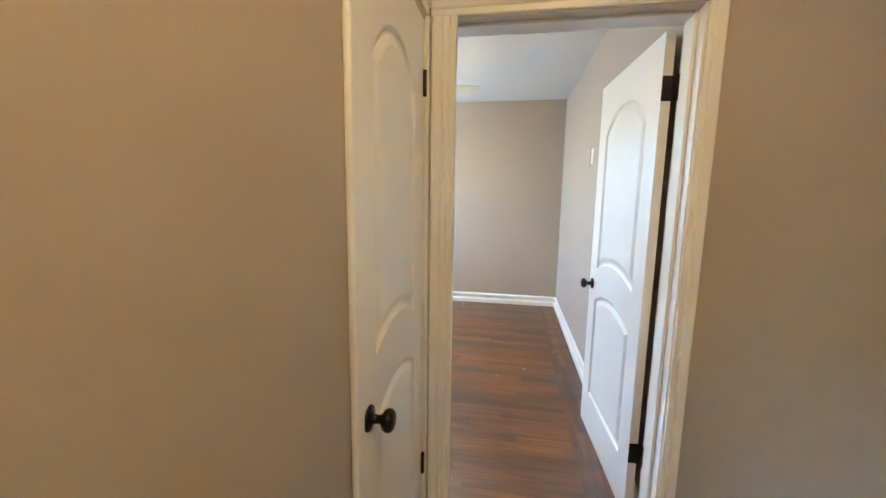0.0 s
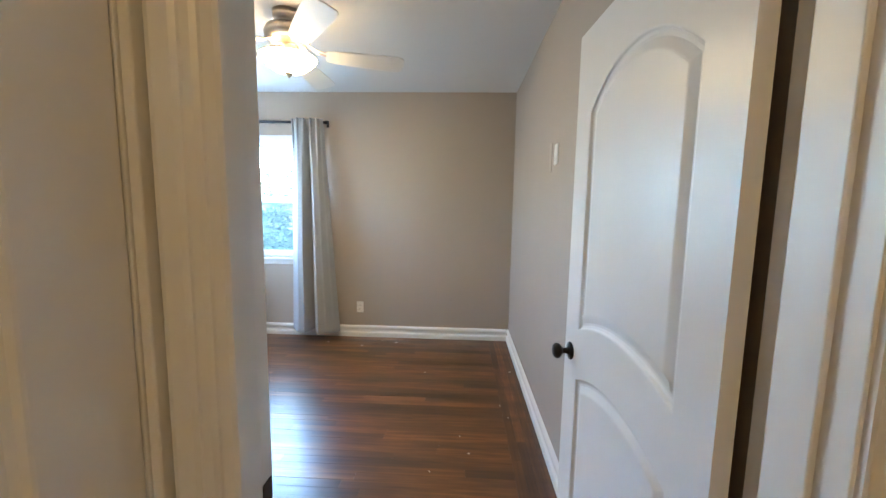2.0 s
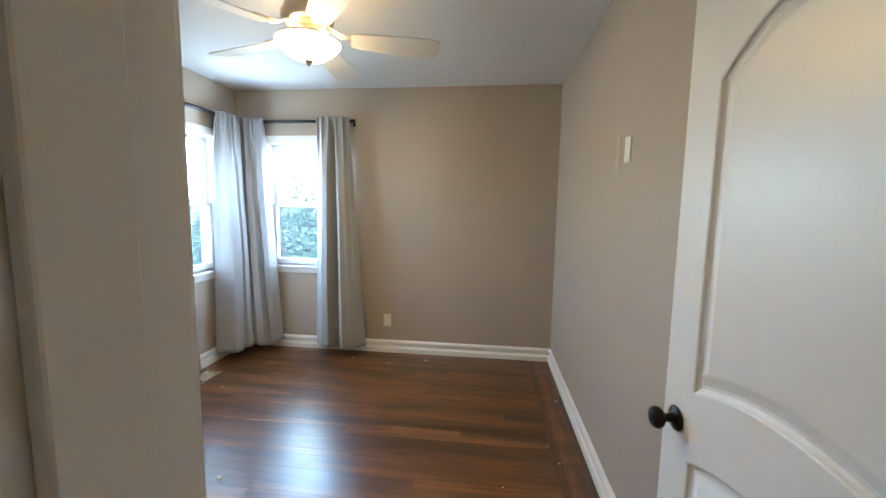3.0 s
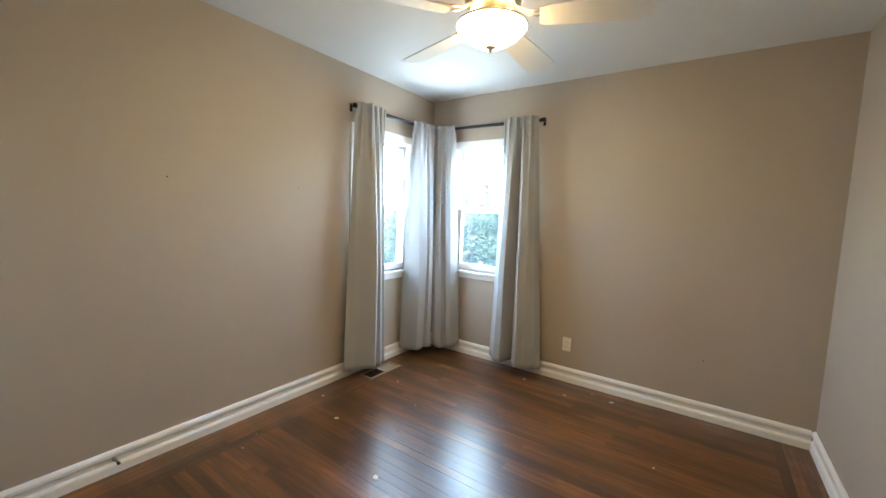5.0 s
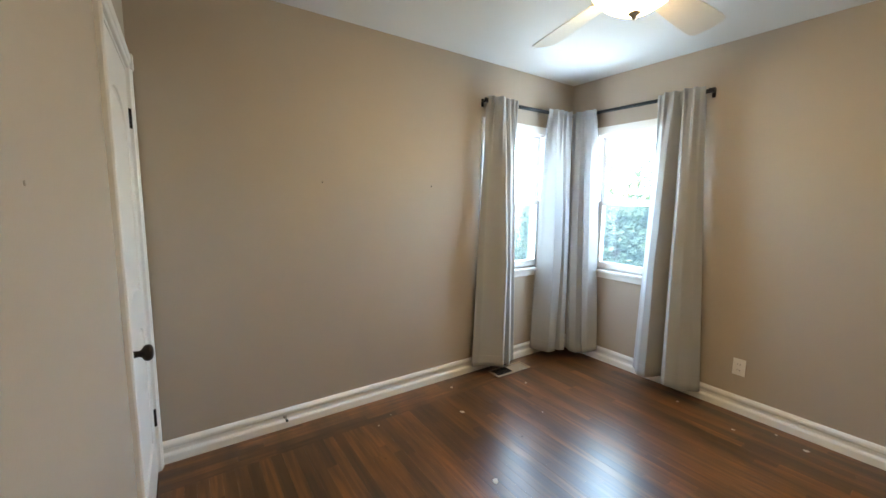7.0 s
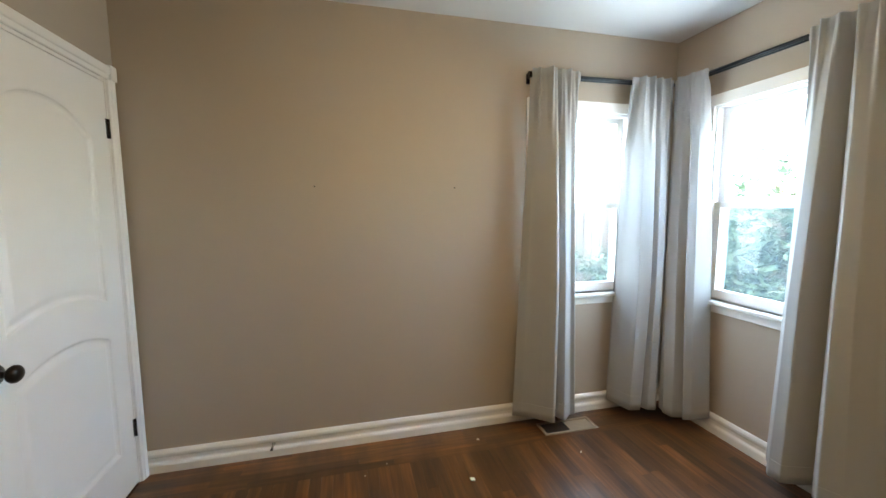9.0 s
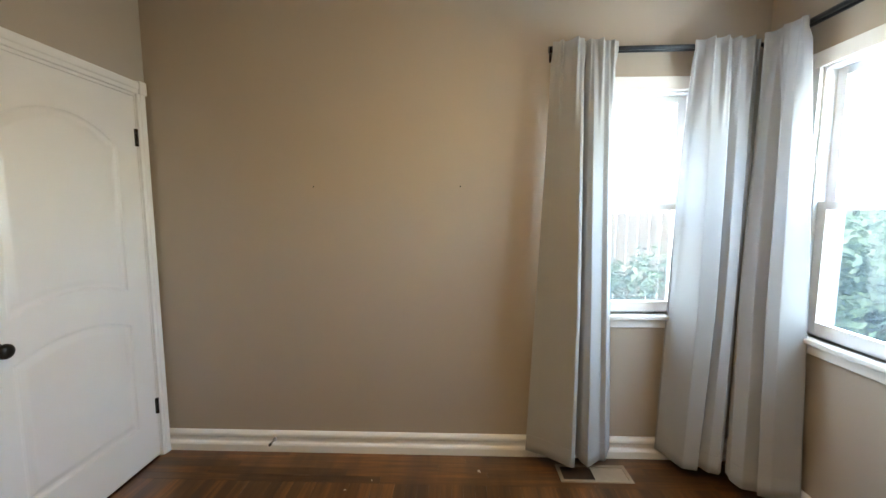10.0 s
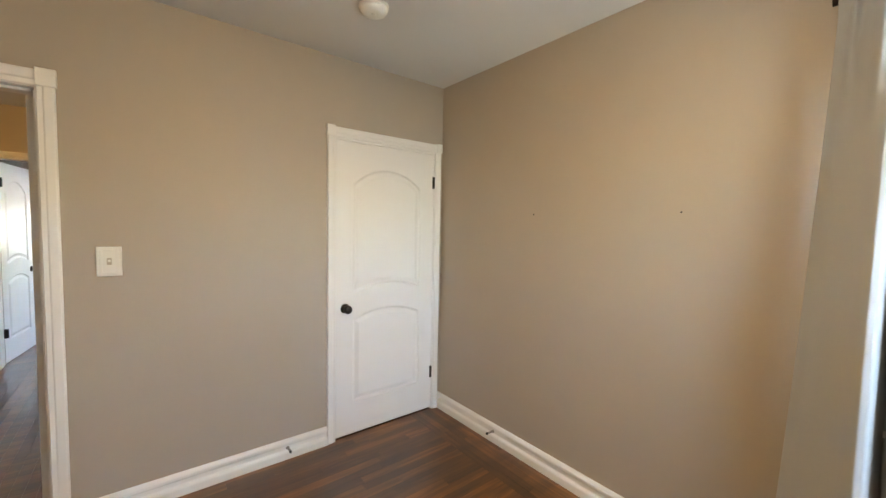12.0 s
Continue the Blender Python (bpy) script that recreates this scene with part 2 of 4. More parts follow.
# ---- walls, ceiling ----
def wall(name, axis, f0, f1, a0, a1, z0, z1, holes, label):
    """A wall between faces f0 and f1 on that axis, from a0 to a1 along the other, with holes (a, b, low, high) through it."""
    bm = bmesh.new()
    cuts = sorted({a0, a1, *[h[0] for h in holes], *[h[1] for h in holes]})
    for p, q in zip(cuts, cuts[1:]):
        spans = [(z0, z1)]
        for h in holes:
            if h[0] <= p and q <= h[1]:
                spans = [s2 for lo, hi in spans for s2 in ((lo, min(hi, h[2])), (max(lo, h[3]), hi)) if s2[1] - s2[0] > 1e-6]
        for lo, hi in spans:
            if axis == "x":
                box(bm, f0, p, lo, f1, q, hi)
            else:
                box(bm, p, f0, lo, q, f1, hi)
    bmesh.ops.remove_doubles(bm, verts=bm.verts, dist=1e-5)
    seen = {}
    for f in list(bm.faces):
        k = tuple(round(c, 4) for c in f.calc_center_median())
        seen.setdefault(k, []).append(f)
    bmesh.ops.delete(bm, geom=[f for fs in seen.values() if len(fs) > 1 for f in fs], context="FACES_ONLY")
    return tagged(mesh_ob(name, bm, WALL), label, "wall", kind="structure")


WL = (3.50, 4.18, 0.83, 2.01)     # left window's opening, along y
WF = (-2.06, -1.30, 0.83, 2.01)   # far window's opening, along x
JT = 0.02                         # jamb thickness
wall("wall_west", "x", L - TH, L, 0.25, F + TH, -0.3, C, [WL], "greige painted bedroom wall beside the corner window")
wall("wall_north", "y", F, F + TH, L, R + TH, -0.3, C, [WF], "greige painted bedroom wall with a corner window")
wall("wall_east", "x", R, R + TH, B, F, -0.3, C, [], "plain greige painted bedroom wall behind the entry door")
wall("wall_south", "y", HB, B, L, HR + TH, -0.3, C, [(CX0 - JT, CX1 + JT, -0.3, DOOR_H + 0.03), (EX0 - JT, EX1 + JT, -0.3, DOOR_H + 0.03)], "greige painted wall between the bedroom and the hall")
wall("wall_hall_west", "x", HL - TH, HL, HE - TH, HB, -0.3, C, [(0.43 - JT, 1.071 + JT, -0.3, DOOR_H + 0.03)], "tan painted hall wall with a closed closet door")
wall("wall_hall_east", "x", HR, HR + TH, HE - TH, HB, -0.3, C, [], "plain painted hall wall")
HX0, HX1 = -0.2, 0.55
wall("wall_hall_south", "y", HE - TH, HE, HL, HR, -0.3, C, [(HX0 - JT, HX1 + JT, -0.3, DOOR_H + 0.03)], "tan painted wall at the hall's end with a doorway")
# closets and the room past the hall, closed around
wall("wall_closet", "y", 0.25, 0.25 + TH, L, HL - TH, -0.3, C, [], "plain closet back wall")
# the south wall's opening is unseen, added to let daylight through to the hall
wall("wall_far_room_south", "y", -5.2 - TH, -5.2, -2.2, 2.4, -0.3, C, [(-1.5, -1.05, 1.0, 1.7)], "pale wall past the hall with an unseen opening added for daylight")
wall("wall_far_room_east", "x", 2.4, 2.4 + TH, -5.2 - TH, HE, -0.3, C, [], "pale side wall past the hall")
wall("wall_far_room_west", "x", -2.2 - TH, -2.2, -5.2 - TH, HE, -0.3, C, [(-3.6, -2.9, 1.0, 1.9)], "pale wall with a window opening past the hall")
wall("wall_far_room_north_east", "y", HE - TH, HE, HR + TH, 2.4, -0.3, C, [], "pale wall past the hall")
wall("wall_far_room_north", "y", HE - TH, HE, -2.2, HL - TH, -0.3, C, [], "pale wall past the hall")

bm = boxes((L - TH, 0.25, C, R + TH, F + TH, C + 0.12))
tagged(mesh_ob("ceiling", bm, CEIL), "white painted bedroom ceiling with fine texture", "ceiling", kind="structure")
bm = boxes((HL - TH, HE - TH, C, HR + TH, 0.25, C + 0.12), (R + TH, 0.25, C, HR + TH, HB, C + 0.12))
tagged(mesh_ob("ceiling_hall", bm, CEIL), "white painted hall ceiling", "ceiling", kind="structure")
bm = boxes((-2.2 - TH, -5.2 - TH, C + 0.001, 2.4 + TH, HE - TH, C + 0.12))
tagged(mesh_ob("ceiling_far_room", bm, CEIL), "white ceiling past the hall", "ceiling", kind="structure")

# ---- baseboards ----
BASE = [(0, 0), (0.024, 0), (0.024, 0.040), (0.020, 0.048), (0.011, 0.055), (0.009, 0.060), (0.009, 0.078), (0.012, 0.084), (0.020, 0.090), (0.020, 0.105), (0.014, 0.114), (0.006, 0.120), (0, 0.120)]


def baseboard(name, a, b, out, label):
    ob = mesh_ob(name, extrude_profile(BASE, a, b, out), TRIM)
    return tagged(ob, label, "baseboard", kind="structure")


baseboard("baseboard_west", (L, B, 0), (L, F - 0.02, 0), (1, 0, 0), "white moulded baseboard with scuffed dusty lower edge")
baseboard("baseboard_north", (L, F, 0), (R - 0.02, F, 0), (0, -1, 0), "white two-step moulded baseboard")
baseboard("baseboard_east", (R, B, 0), (R, F, 0), (-1, 0, 0), "white moulded baseboard")
baseboard("baseboard_south", (CX1 + 0.062, B, 0), (EX0 - 0.075, B, 0), (0, 1, 0), "white moulded baseboard between the doors")
baseboard("baseboard_hall_south", (EX1 + 0.075, HB, 0), (HR, HB, 0), (0, -1, 0), "white hall baseboard")
baseboard("baseboard_hall_west", (HL, HE, 0), (HL, 0.355, 0), (1, 0, 0), "white hall baseboard")


# ---- doors ----
def panel_outline(x0, x1, z0, z1, low, high, n=14):
    """A door panel's outline, anticlockwise: arched below by low and above by high at the middle."""
    pts = []
    for i in range(n + 1):
        u = i / n
        pts.append((x0 + (x1 - x0) * u, z0 + low * (1 - (2 * u - 1) ** 2)))
    for i in range(n + 1):
        u = 1 - i / n
        pts.append((x0 + (x1 - x0) * u, z1 + high * (1 - abs(2 * u - 1) ** 2.2)))
    return pts


def inset(pts, d):
    n = len(pts)
    out = []
    for i, p in enumerate(pts):
        a, b = Vector(pts[i - 1]), Vector(pts[(i + 1) % n])
        e1, e2 = (Vector(p) - a), (b - Vector(p))
        n1, n2 = Vector((-e1.y, e1.x)).normalized(), Vector((-e2.y, e2.x)).normalized()
        m = (n1 + n2).normalized()
        k = d / max(0.45, m.dot(n1))
        out.append((p[0] + m.x * k, p[1] + m.y * k))
    return out


def door_leaf(name, width, height, m, label, knob_z, parent=None, kind="", thick=0.035):
    """A moulded two-panel arch-top door: local x from hinge to latch, y the thickness, z up."""
    root = empty(name, m, label, "door", kind=kind)
    st = 0.118
    outlines = [panel_outline(st, width - st, 0.215, 0.79, 0.0, 0.062), panel_outline(st, width - st, 0.965, 1.70, 0.055, 0.115)]
    bm = bmesh.new()
    rect = [(0, 0), (width, 0), (width, height), (0, height)]
    for y, flip in ((0, 1), (thick, -1)):
        edges = []
        for loop in [rect, *outlines]:
            vs = [bm.verts.new((x, y, z)) for x, z in loop]
            for i in range(len(vs)):
                edges.append(bm.edges.new((vs[i], vs[(i + 1) % len(vs)])))
        bmesh.ops.triangle_fill(bm, use_beauty=True, edges=edges, normal=(0, -flip, 0))
    for i in range(4):
        (xa, za), (xb, zb) = rect[i], rect[(i + 1) % 4]
        vs = [bm.verts.new(v) for v in ((xa, 0, za), (xb, 0, zb), (xb, thick, zb), (xa, thick, za))]
        bm.faces.new(vs)
    bmesh.ops.remove_doubles(bm, verts=bm.verts, dist=1e-5)
    # keep only the frame: faces that fall inside a panel are cut out
    bad = []
    for f in bm.faces:
        c = f.calc_center_median()
        if abs(f.normal.y) > 0.5:
            for o in outlines:
                inside, j = False, len(o) - 1
                for i in range(len(o)):
                    if (o[i][1] > c.z) != (o[j][1] > c.z) and c.x < (o[j][0] - o[i][0]) * (c.z - o[i][1]) / (o[j][1] - o[i][1]) + o[i][0]:
                        inside = not inside
                    j = i
                if inside:
                    bad.append(f)
                    break
    if bad:
        bmesh.ops.delete(bm, geom=bad, context="FACES_ONLY")
    part("frame", bm, DOORP, root)
    for o in outlines:
        for side in (0, 1):
            bm = bmesh.new()
            prof = [(0.0, 0.0), (0.004, 0.0015), (0.008, 0.0075), (0.015, 0.011), (0.023, 0.011), (0.033, 0.0075), (0.045, 0.003), (0.050, 0.002)]
            rings = []
            for d, dep in prof:
                y = dep if side == 0 else thick - dep
                rings.append([bm.verts.new((x, y, z)) for x, z in (inset(o, d) if d else o)])
            n = len(o)
            for a, b in zip(rings, rings[1:]):
                for i in range(n):
                    bm.faces.new((a[i], a[(i + 1) % n], b[(i + 1) % n], b[i]))
            bm.faces.new(rings[-1])
            part("panel", bm, DOORP, root)
    # knob on both faces, with rosette and neck
    kx = width - 0.062
    for s_, y0 in ((-1, 0), (1, thick)):
        prof = [(0.006, 0.0), (0.031, 0.0), (0.0325, 0.003), (0.030, 0.007), (0.018, 0.010), (0.0115, 0.014), (0.0105, 0.028), (0.014, 0.034), (0.024, 0.040), (0.0285, 0.048), (0.0275, 0.057), (0.021, 0.064), (0.010, 0.067), (0.003, 0.0675)]
        bm = lathe([(r, y0 + s_ * h) for r, h in prof], 28, "y", (kx, 0, knob_z))
        part("knob", bm, BLACK, root, "dark bronze round door knob", smooth=True)
    bm = boxes((width - 0.001, thick / 2 - 0.012, knob_z - 0.028, width + 0.0015, thick / 2 + 0.012, knob_z + 0.028))
    part("latch_plate", bm, NICKEL, root, "worn brass latch plate")
    return root


def hinge_on(root, x, y, z, wide, turn=0.0):
    """A butt hinge: knuckle and two leaves, 90 mm high."""
    bm = bmesh.new()
    for k in range(5):
        h0 = z - 0.045 + k * 0.018
        r = 0.0062 if k % 2 == 0 else 0.0058
        for a in lathe_rows(x, y, h0, h0 + 0.0172, r):
            bm.faces.new([bm.verts.new(v) for v in a])
    box(bm, x - 0.004, y - 0.008, z - 0.045, x + 0.012, y - 0.0045, z + 0.045)
    return part("hinge", bm, BLACK, root, "black steel butt hinge")


def lathe_rows(x, y, z0, z1, r, n=12):
    c = [(x + r * math.cos(2 * math.pi * i / n), y + r * math.sin(2 * math.pi * i / n)) for i in range(n)]
    rows = [[(*c[i], z0), (*c[(i + 1) % n], z0), (*c[(i + 1) % n], z1), (*c[i], z1)] for i in range(n)]
    rows.append([(*p, z1) for p in c])
    rows.append([(*p, z0) for p in reversed(c)])
    return rows


HZ = (1.775, 0.30)
KNOB = 0.872

# entry door, open against the right wall
theta = 93.4
entry = door_leaf("door_1", 0.775, DOOR_H - 0.012, pose(0.646, B + 0.006, 0.010, 0, 0, 0) @ pose(0, 0, 0, 0, 0, theta) @ pose(0.004, -0.000, 0), "white two-panel arch-top door standing open against the wall", KNOB, kind="structure")
for z in HZ:
    bm = boxes((-0.0015, 0.003, z - 0.045, 0.0012, 0.0345, z + 0.045), (-0.0035, -0.006, z - 0.045, 0.0105, 0.0035, z + 0.045), bevel=0.0012)
    part("hinge", bm, BLACK, entry, "black steel butt hinge")

# closet door in the bedroom, closed; hinges on its corner side
closet = door_leaf("door_2", CX1 - CX0 - 0.006, DOOR_H - 0.012, pose(CX0 + 0.003, B - 0.003 - 0.035, 0.012), "closed white two-panel arch-top closet door", KNOB, kind="structure")
# hall closet door, closed; hinges next to the entry
hall_door = door_leaf("door_3", 0.634, DOOR_H - 0.012, pose(HL - 0.003 - 0.035, 1.068, 0.012, 0, 0, -90), "closed white two-panel arch-top hall closet door", 0.835, kind="structure")
for leaf in (closet, hall_door):
    for z in HZ:
        hinge_on(leaf, -0.001, 0.040, z - 0.012, 0.0)


# ---- door casings and jambs ----
FLUTED = [(0, 0), (0, 0.013), (0.004, 0.017), (0.014, 0.018), (0.019, 0.0145), (0.024, 0.018), (0.032, 0.0185), (0.037, 0.015), (0.042, 0.0185), (0.058, 0.020), (0.063, 0.018), (0.066, 0.012), (0.066, 0)]
STEPPED = [(0, 0), (0, 0.010), (0.004, 0.013), (0.022, 0.0135), (0.026, 0.017), (0.030, 0.0185), (0.058, 0.020), (0.063, 0.018), (0.066, 0.012), (0.066, 0)]


def casing(parent, origin, across, out, along, length, width=0.066, shape=STEPPED):
    """A moulded casing: profile laid across and out, swept along."""
    o, a, u, d = Vector(origin), Vector(across), Vector(out), Vector(along)
    bm = bmesh.new()
    k = width / 0.066
    ends = [[bm.verts.new(o + d * s_ + a * p * k + u * q) for p, q in shape] for s_ in (0, length)]
    n = len(shape)
    for i in range(n):
        bm.faces.new((ends[0][i], ends[0][(i + 1) % n], ends[1][(i + 1) % n], ends[1][i]))
    bm.faces.new(ends[0])
    bm.faces.new(list(reversed(ends[1])))
    return part("casing", bm, TRIM, parent)


def block(parent, x0, y0, z0, x1, y1, z1):
    return part("corner_block", boxes((x0, y0, z0, x1, y1, z1), bevel=0.004), TRIM, parent)


HEAD = DOOR_H + 0.012
# entry: jambs, stops, casings on both sides
t1 = empty("trim_entry", pose(0, 0, 0), "white painted door frame and casing of the bedroom entry", "door frame", kind="structure")
part("jamb", boxes((EX0 - JT, HB, 0, EX0, B, HEAD), bevel=0.002), TRIM, t1)
part("jamb", boxes((EX1, HB, 0, EX1 + JT, B, HEAD), bevel=0.002), TRIM, t1)
part("head_jamb", boxes((EX0 - JT, HB, HEAD, EX1 + JT, B, HEAD + 0.018), bevel=0.002), TRIM, t1)
part("stop", boxes((EX0, 1.150, 0, EX0 + 0.013, 1.215, HEAD), bevel=0.003), TRIM, t1)
part("stop", boxes((EX1 - 0.012, 1.150, 0, EX1, 1.228, HEAD), bevel=0.003), TRIM, t1)
part("stop", boxes((EX0 + 0.013, 1.150, HEAD - 0.012, EX1 - 0.012, 1.228, HEAD), bevel=0.003), TRIM, t1)
casing(t1, (EX0 - 0.006, B, 0), (-1, 0, 0), (0, 1, 0), (0, 0, 1), HEAD + 0.004, 0.06)
casing(t1, (EX0 - 0.006, B, HEAD + 0.004), (0, 0, 1), (0, 1, 0), (1, 0, 0), EX1 - EX0 + 0.03, 0.068)
block(t1, EX0 - 0.072, B, HEAD + 0.004, EX0 - 0.006, B + 0.026, HEAD + 0.080)
casing(t1, (-0.129, HB, 0), (-1, 0, 0), (0, -1, 0), (0, 0, 1), HEAD + 0.004, 0.092, FLUTED)
casing(t1, (EX1 + 0.006, HB, 0), (1, 0, 0), (0, -1, 0), (0, 0, 1), HEAD + 0.004, 0.056)
casing(t1, (-0.221, HB, HEAD + 0.004), (0, 0, 1), (0, -1, 0), (1, 0, 0), EX1 + 0.283, 0.068)
part("strike_plate", boxes((EX0 - 0.001, 1.236, KNOB - 0.03, EX0 + 0.0015, 1.266, KNOB + 0.03)), BLACK, t1, "black strike plate")
for z in HZ:
    part("hinge_leaf", boxes((EX1 - 0.0018, 1.238, z - 0.035, EX1 + 0.001, 1.27, z + 0.055)), BLACK, t1, "black hinge leaf")

t2 = empty("trim_closet", pose(0, 0, 0), "white painted casing of the bedroom closet door", "door frame", kind="structure")
part("jamb", boxes((CX0 - JT, HB, 0, CX0, B, HEAD), bevel=0.002), TRIM, t2)
part("jamb", boxes((CX1, HB, 0, CX1 + JT, B, HEAD), bevel=0.002), TRIM, t2)
part("head_jamb", boxes((CX0 - JT, HB, HEAD - 0.010, CX1 + JT, B, HEAD + 0.018), bevel=0.002), TRIM, t2)
casing(t2, (CX1 + 0.004, B, 0), (1, 0, 0), (0, 1, 0), (0, 0, 1), HEAD + 0.004, 0.056)
casing(t2, (CX0 - 0.004, B, 0), (-1, 0, 0), (0, 1, 0), (0, 0, 1), HEAD + 0.004, 0.048)
casing(t2, (CX0 - 0.012, B, HEAD + 0.004), (0, 0, 1), (0, 1, 0), (1, 0, 0), CX1 - CX0 + 0.024, 0.062)
block(t2, CX0 - 0.058, B, HEAD + 0.004, CX0 - 0.012, B + 0.026, HEAD + 0.072)
block(t2, CX1 + 0.012, B, HEAD + 0.004, CX1 + 0.066, B + 0.026, HEAD + 0.072)

t3 = empty("trim_hall_closet", pose(0, 0, 0), "white painted casing of the hall closet door", "door frame", kind="structure")
part("jamb", boxes((HL - TH, 0.43 - JT, 0, HL, 0.43, HEAD), bevel=0.002), TRIM, t3)
part("jamb", boxes((HL - TH, 1.071, 0, HL, 1.071 + JT, HEAD), bevel=0.002), TRIM, t3)
part("head_jamb", boxes((HL - TH, 0.43 - JT, HEAD - 0.010, HL, 1.071 + JT, HEAD + 0.018), bevel=0.002), TRIM, t3)
part("casing", boxes((HL, 0.382, 0, HL + 0.017, 0.427, HEAD + 0.004), bevel=0.006), TRIM, t3)
part("casing", boxes((HL, 1.0745, 0, HL + 0.014, HB - 0.0005, HEAD + 0.004), bevel=0.003), TRIM, t3)
casing(t3, (HL, 0.382, HEAD + 0.004), (0, 0, 1), (1, 0, 0), (0, 1, 0), 0.70, 0.066)

# doorway at the hall's end, its door open into the room past it
t4 = empty("trim_hall_end", pose(0, 0, 0), "white painted casing of the doorway at the hall's end", "door frame", kind="structure")
part("jamb", boxes((HX0 - JT, HE - TH, 0, HX0, HE, HEAD), bevel=0.002), TRIM, t4)
part("jamb", boxes((HX1, HE - TH, 0, HX1 + JT, HE, HEAD), bevel=0.002), TRIM, t4)
part("head_jamb", boxes((HX0 - JT, HE - TH, HEAD, HX1 + JT, HE, HEAD + 0.018), bevel=0.002), TRIM, t4)
casing(t4, (HX1 + 0.005, HE, 0), (1, 0, 0), (0, 1, 0), (0, 0, 1), HEAD + 0.004, 0.066)
casing(t4, (HX0 - 0.005, HE, 0), (-1, 0, 0), (0, 1, 0), (0, 0, 1), HEAD + 0.004, 0.033)
casing(t4, (HX0 - 0.038, HE, HEAD + 0.004), (0, 0, 1), (0, 1, 0), (1, 0, 0), HX1 - HX0 + 0.109, 0.066)
end_door = door_leaf("door_4", 0.73, DOOR_H - 0.012, pose(HX1 - 0.004, HE - TH - 0.004, 0.012, 0, 0, -98), "white two-panel door standing open past the hall", KNOB, kind="structure")
for z in HZ:
    part("hinge", boxes((-0.012, -0.03, z - 0.045, 0.001, 0.002, z + 0.045)), BLACK, end_door, "black steel butt hinge")

pf = empty("picture_frame", pose(0.655, -5.2, 1.42), "dark wooden picture frame hanging on a pale wall", "picture frame")
part("frame", boxes((-0.205, 0, -0.315, -0.165, 0.022, 0.315), (0.165, 0, -0.315, 0.205, 0.022, 0.315), (-0.165, 0, 0.275, 0.165, 0.022, 0.315), (-0.165, 0, -0.315, 0.165, 0.022, -0.275), bevel=0.003), BARK, pf)
part("picture", boxes((-0.165, 0, -0.275, 0.165, 0.010, 0.275)), FENCE, pf, "dark brown picture")

# ---- windows ----
def window(name, m, width, low, high, label):
    """A single-hung window in a wall; local x along the wall from the opening's start, y outwards from the room's wall face, z up."""
    root = empty(name, m, label, "window", kind="structure")
    c = 0.062
    # flat casing, stool and apron on the room's face
    part("casing", boxes((-c, -0.018, low, 0.0, 0, high), bevel=0.002), TRIM, root)
    part("casing", boxes((width, -0.018, low, width + c, 0, high), bevel=0.002), TRIM, root)
    part("head_casing", boxes((-c, -0.020, high, width + c, 0, high + 0.066), bevel=0.002), TRIM, root)
    part("window_sill", boxes((-c - 0.012, -0.045, low - 0.022, width + c + 0.012, 0.03, low), bevel=0.004), TRIM, root)
    part("apron", boxes((-c, -0.016, low - 0.072, width + c, 0, low - 0.022), bevel=0.002), TRIM, root)
    # reveal lining
    part("jamb", boxes((0, 0, low, 0.012, TH, high)), WINDOW, root)
    part("jamb", boxes((width - 0.012, 0, low, width, TH, high)), WINDOW, root)
    part("head_jamb", boxes((0.012, 0, high - 0.012, width - 0.012, TH, high)), WINDOW, root)
    part("outer_sill", boxes((0.012, 0.03, low - 0.01, width - 0.012, TH + 0.03, low + 0.012)), WINDOW, root)
    mid = 1.432

    def sash(y0, y1, z0, z1):
        s = 0.042
        bm = boxes((0.014, y0, z0, 0.014 + s, y1, z1), (width - 0.014 - s, y0, z0, width - 0.014, y1, z1), (0.014 + s, y0, z0, width - 0.014 - s, y1, z0 + 0.055), (0.014 + s, y0, z1 - 0.035, width - 0.014 - s, y1, z1), bevel=0.002)
        f = part("window_frame", bm, WINDOW, root)
        y = (y0 + y1) / 2
        p_ = part("pane", boxes((0.014 + s, y - 0.002, z0 + 0.055, width - 0.014 - s, y + 0.002, z1 - 0.035)), GLASS, f)
        p_.visible_shadow = False

    sash(0.012, 0.040, low + 0.012, mid)
    sash(0.046, 0.074, mid - 0.035, high - 0.014)
    bm = bmesh.new()
    bm.faces.new([bm.verts.new(v) for v in ((0.03, 0.090, low + 0.02), (width - 0.03, 0.090, low + 0.02), (width - 0.03, 0.090, mid), (0.03, 0.090, mid))])
    sc = part("insect_screen", bm, SCREEN, root, "grey insect screen over the lower sash")
    lock = part("sash_lock", boxes((width / 2 - 0.025, 0.014, mid, width / 2 + 0.025, 0.036, mid + 0.014), bevel=0.004), WINDOW, root)
    return root


window("window_1", pose(L, WL[0], 0, 0, 0, 90), WL[1] - WL[0], WL[2], WL[3], "white single-hung window with screened lower sash")
window("window_2", pose(WF[0], F, 0), WF[1] - WF[0], WF[2], WF[3], "white single-hung window beside the corner, lower sash screened")

window_light("sky_light_west", pose(L - 0.082, (WL[0] + WL[1]) / 2, (WL[2] + WL[3]) / 2, 90, 0, -90), WL[1] - WL[0] - 0.12, WL[3] - WL[2] - 0.12)
window_light("sky_light_north", pose((WF[0] + WF[1]) / 2, F + 0.082, (WF[2] + WF[3]) / 2, -90, 0, 0), WF[1] - WF[0] - 0.12, WF[3] - WF[2] - 0.12)

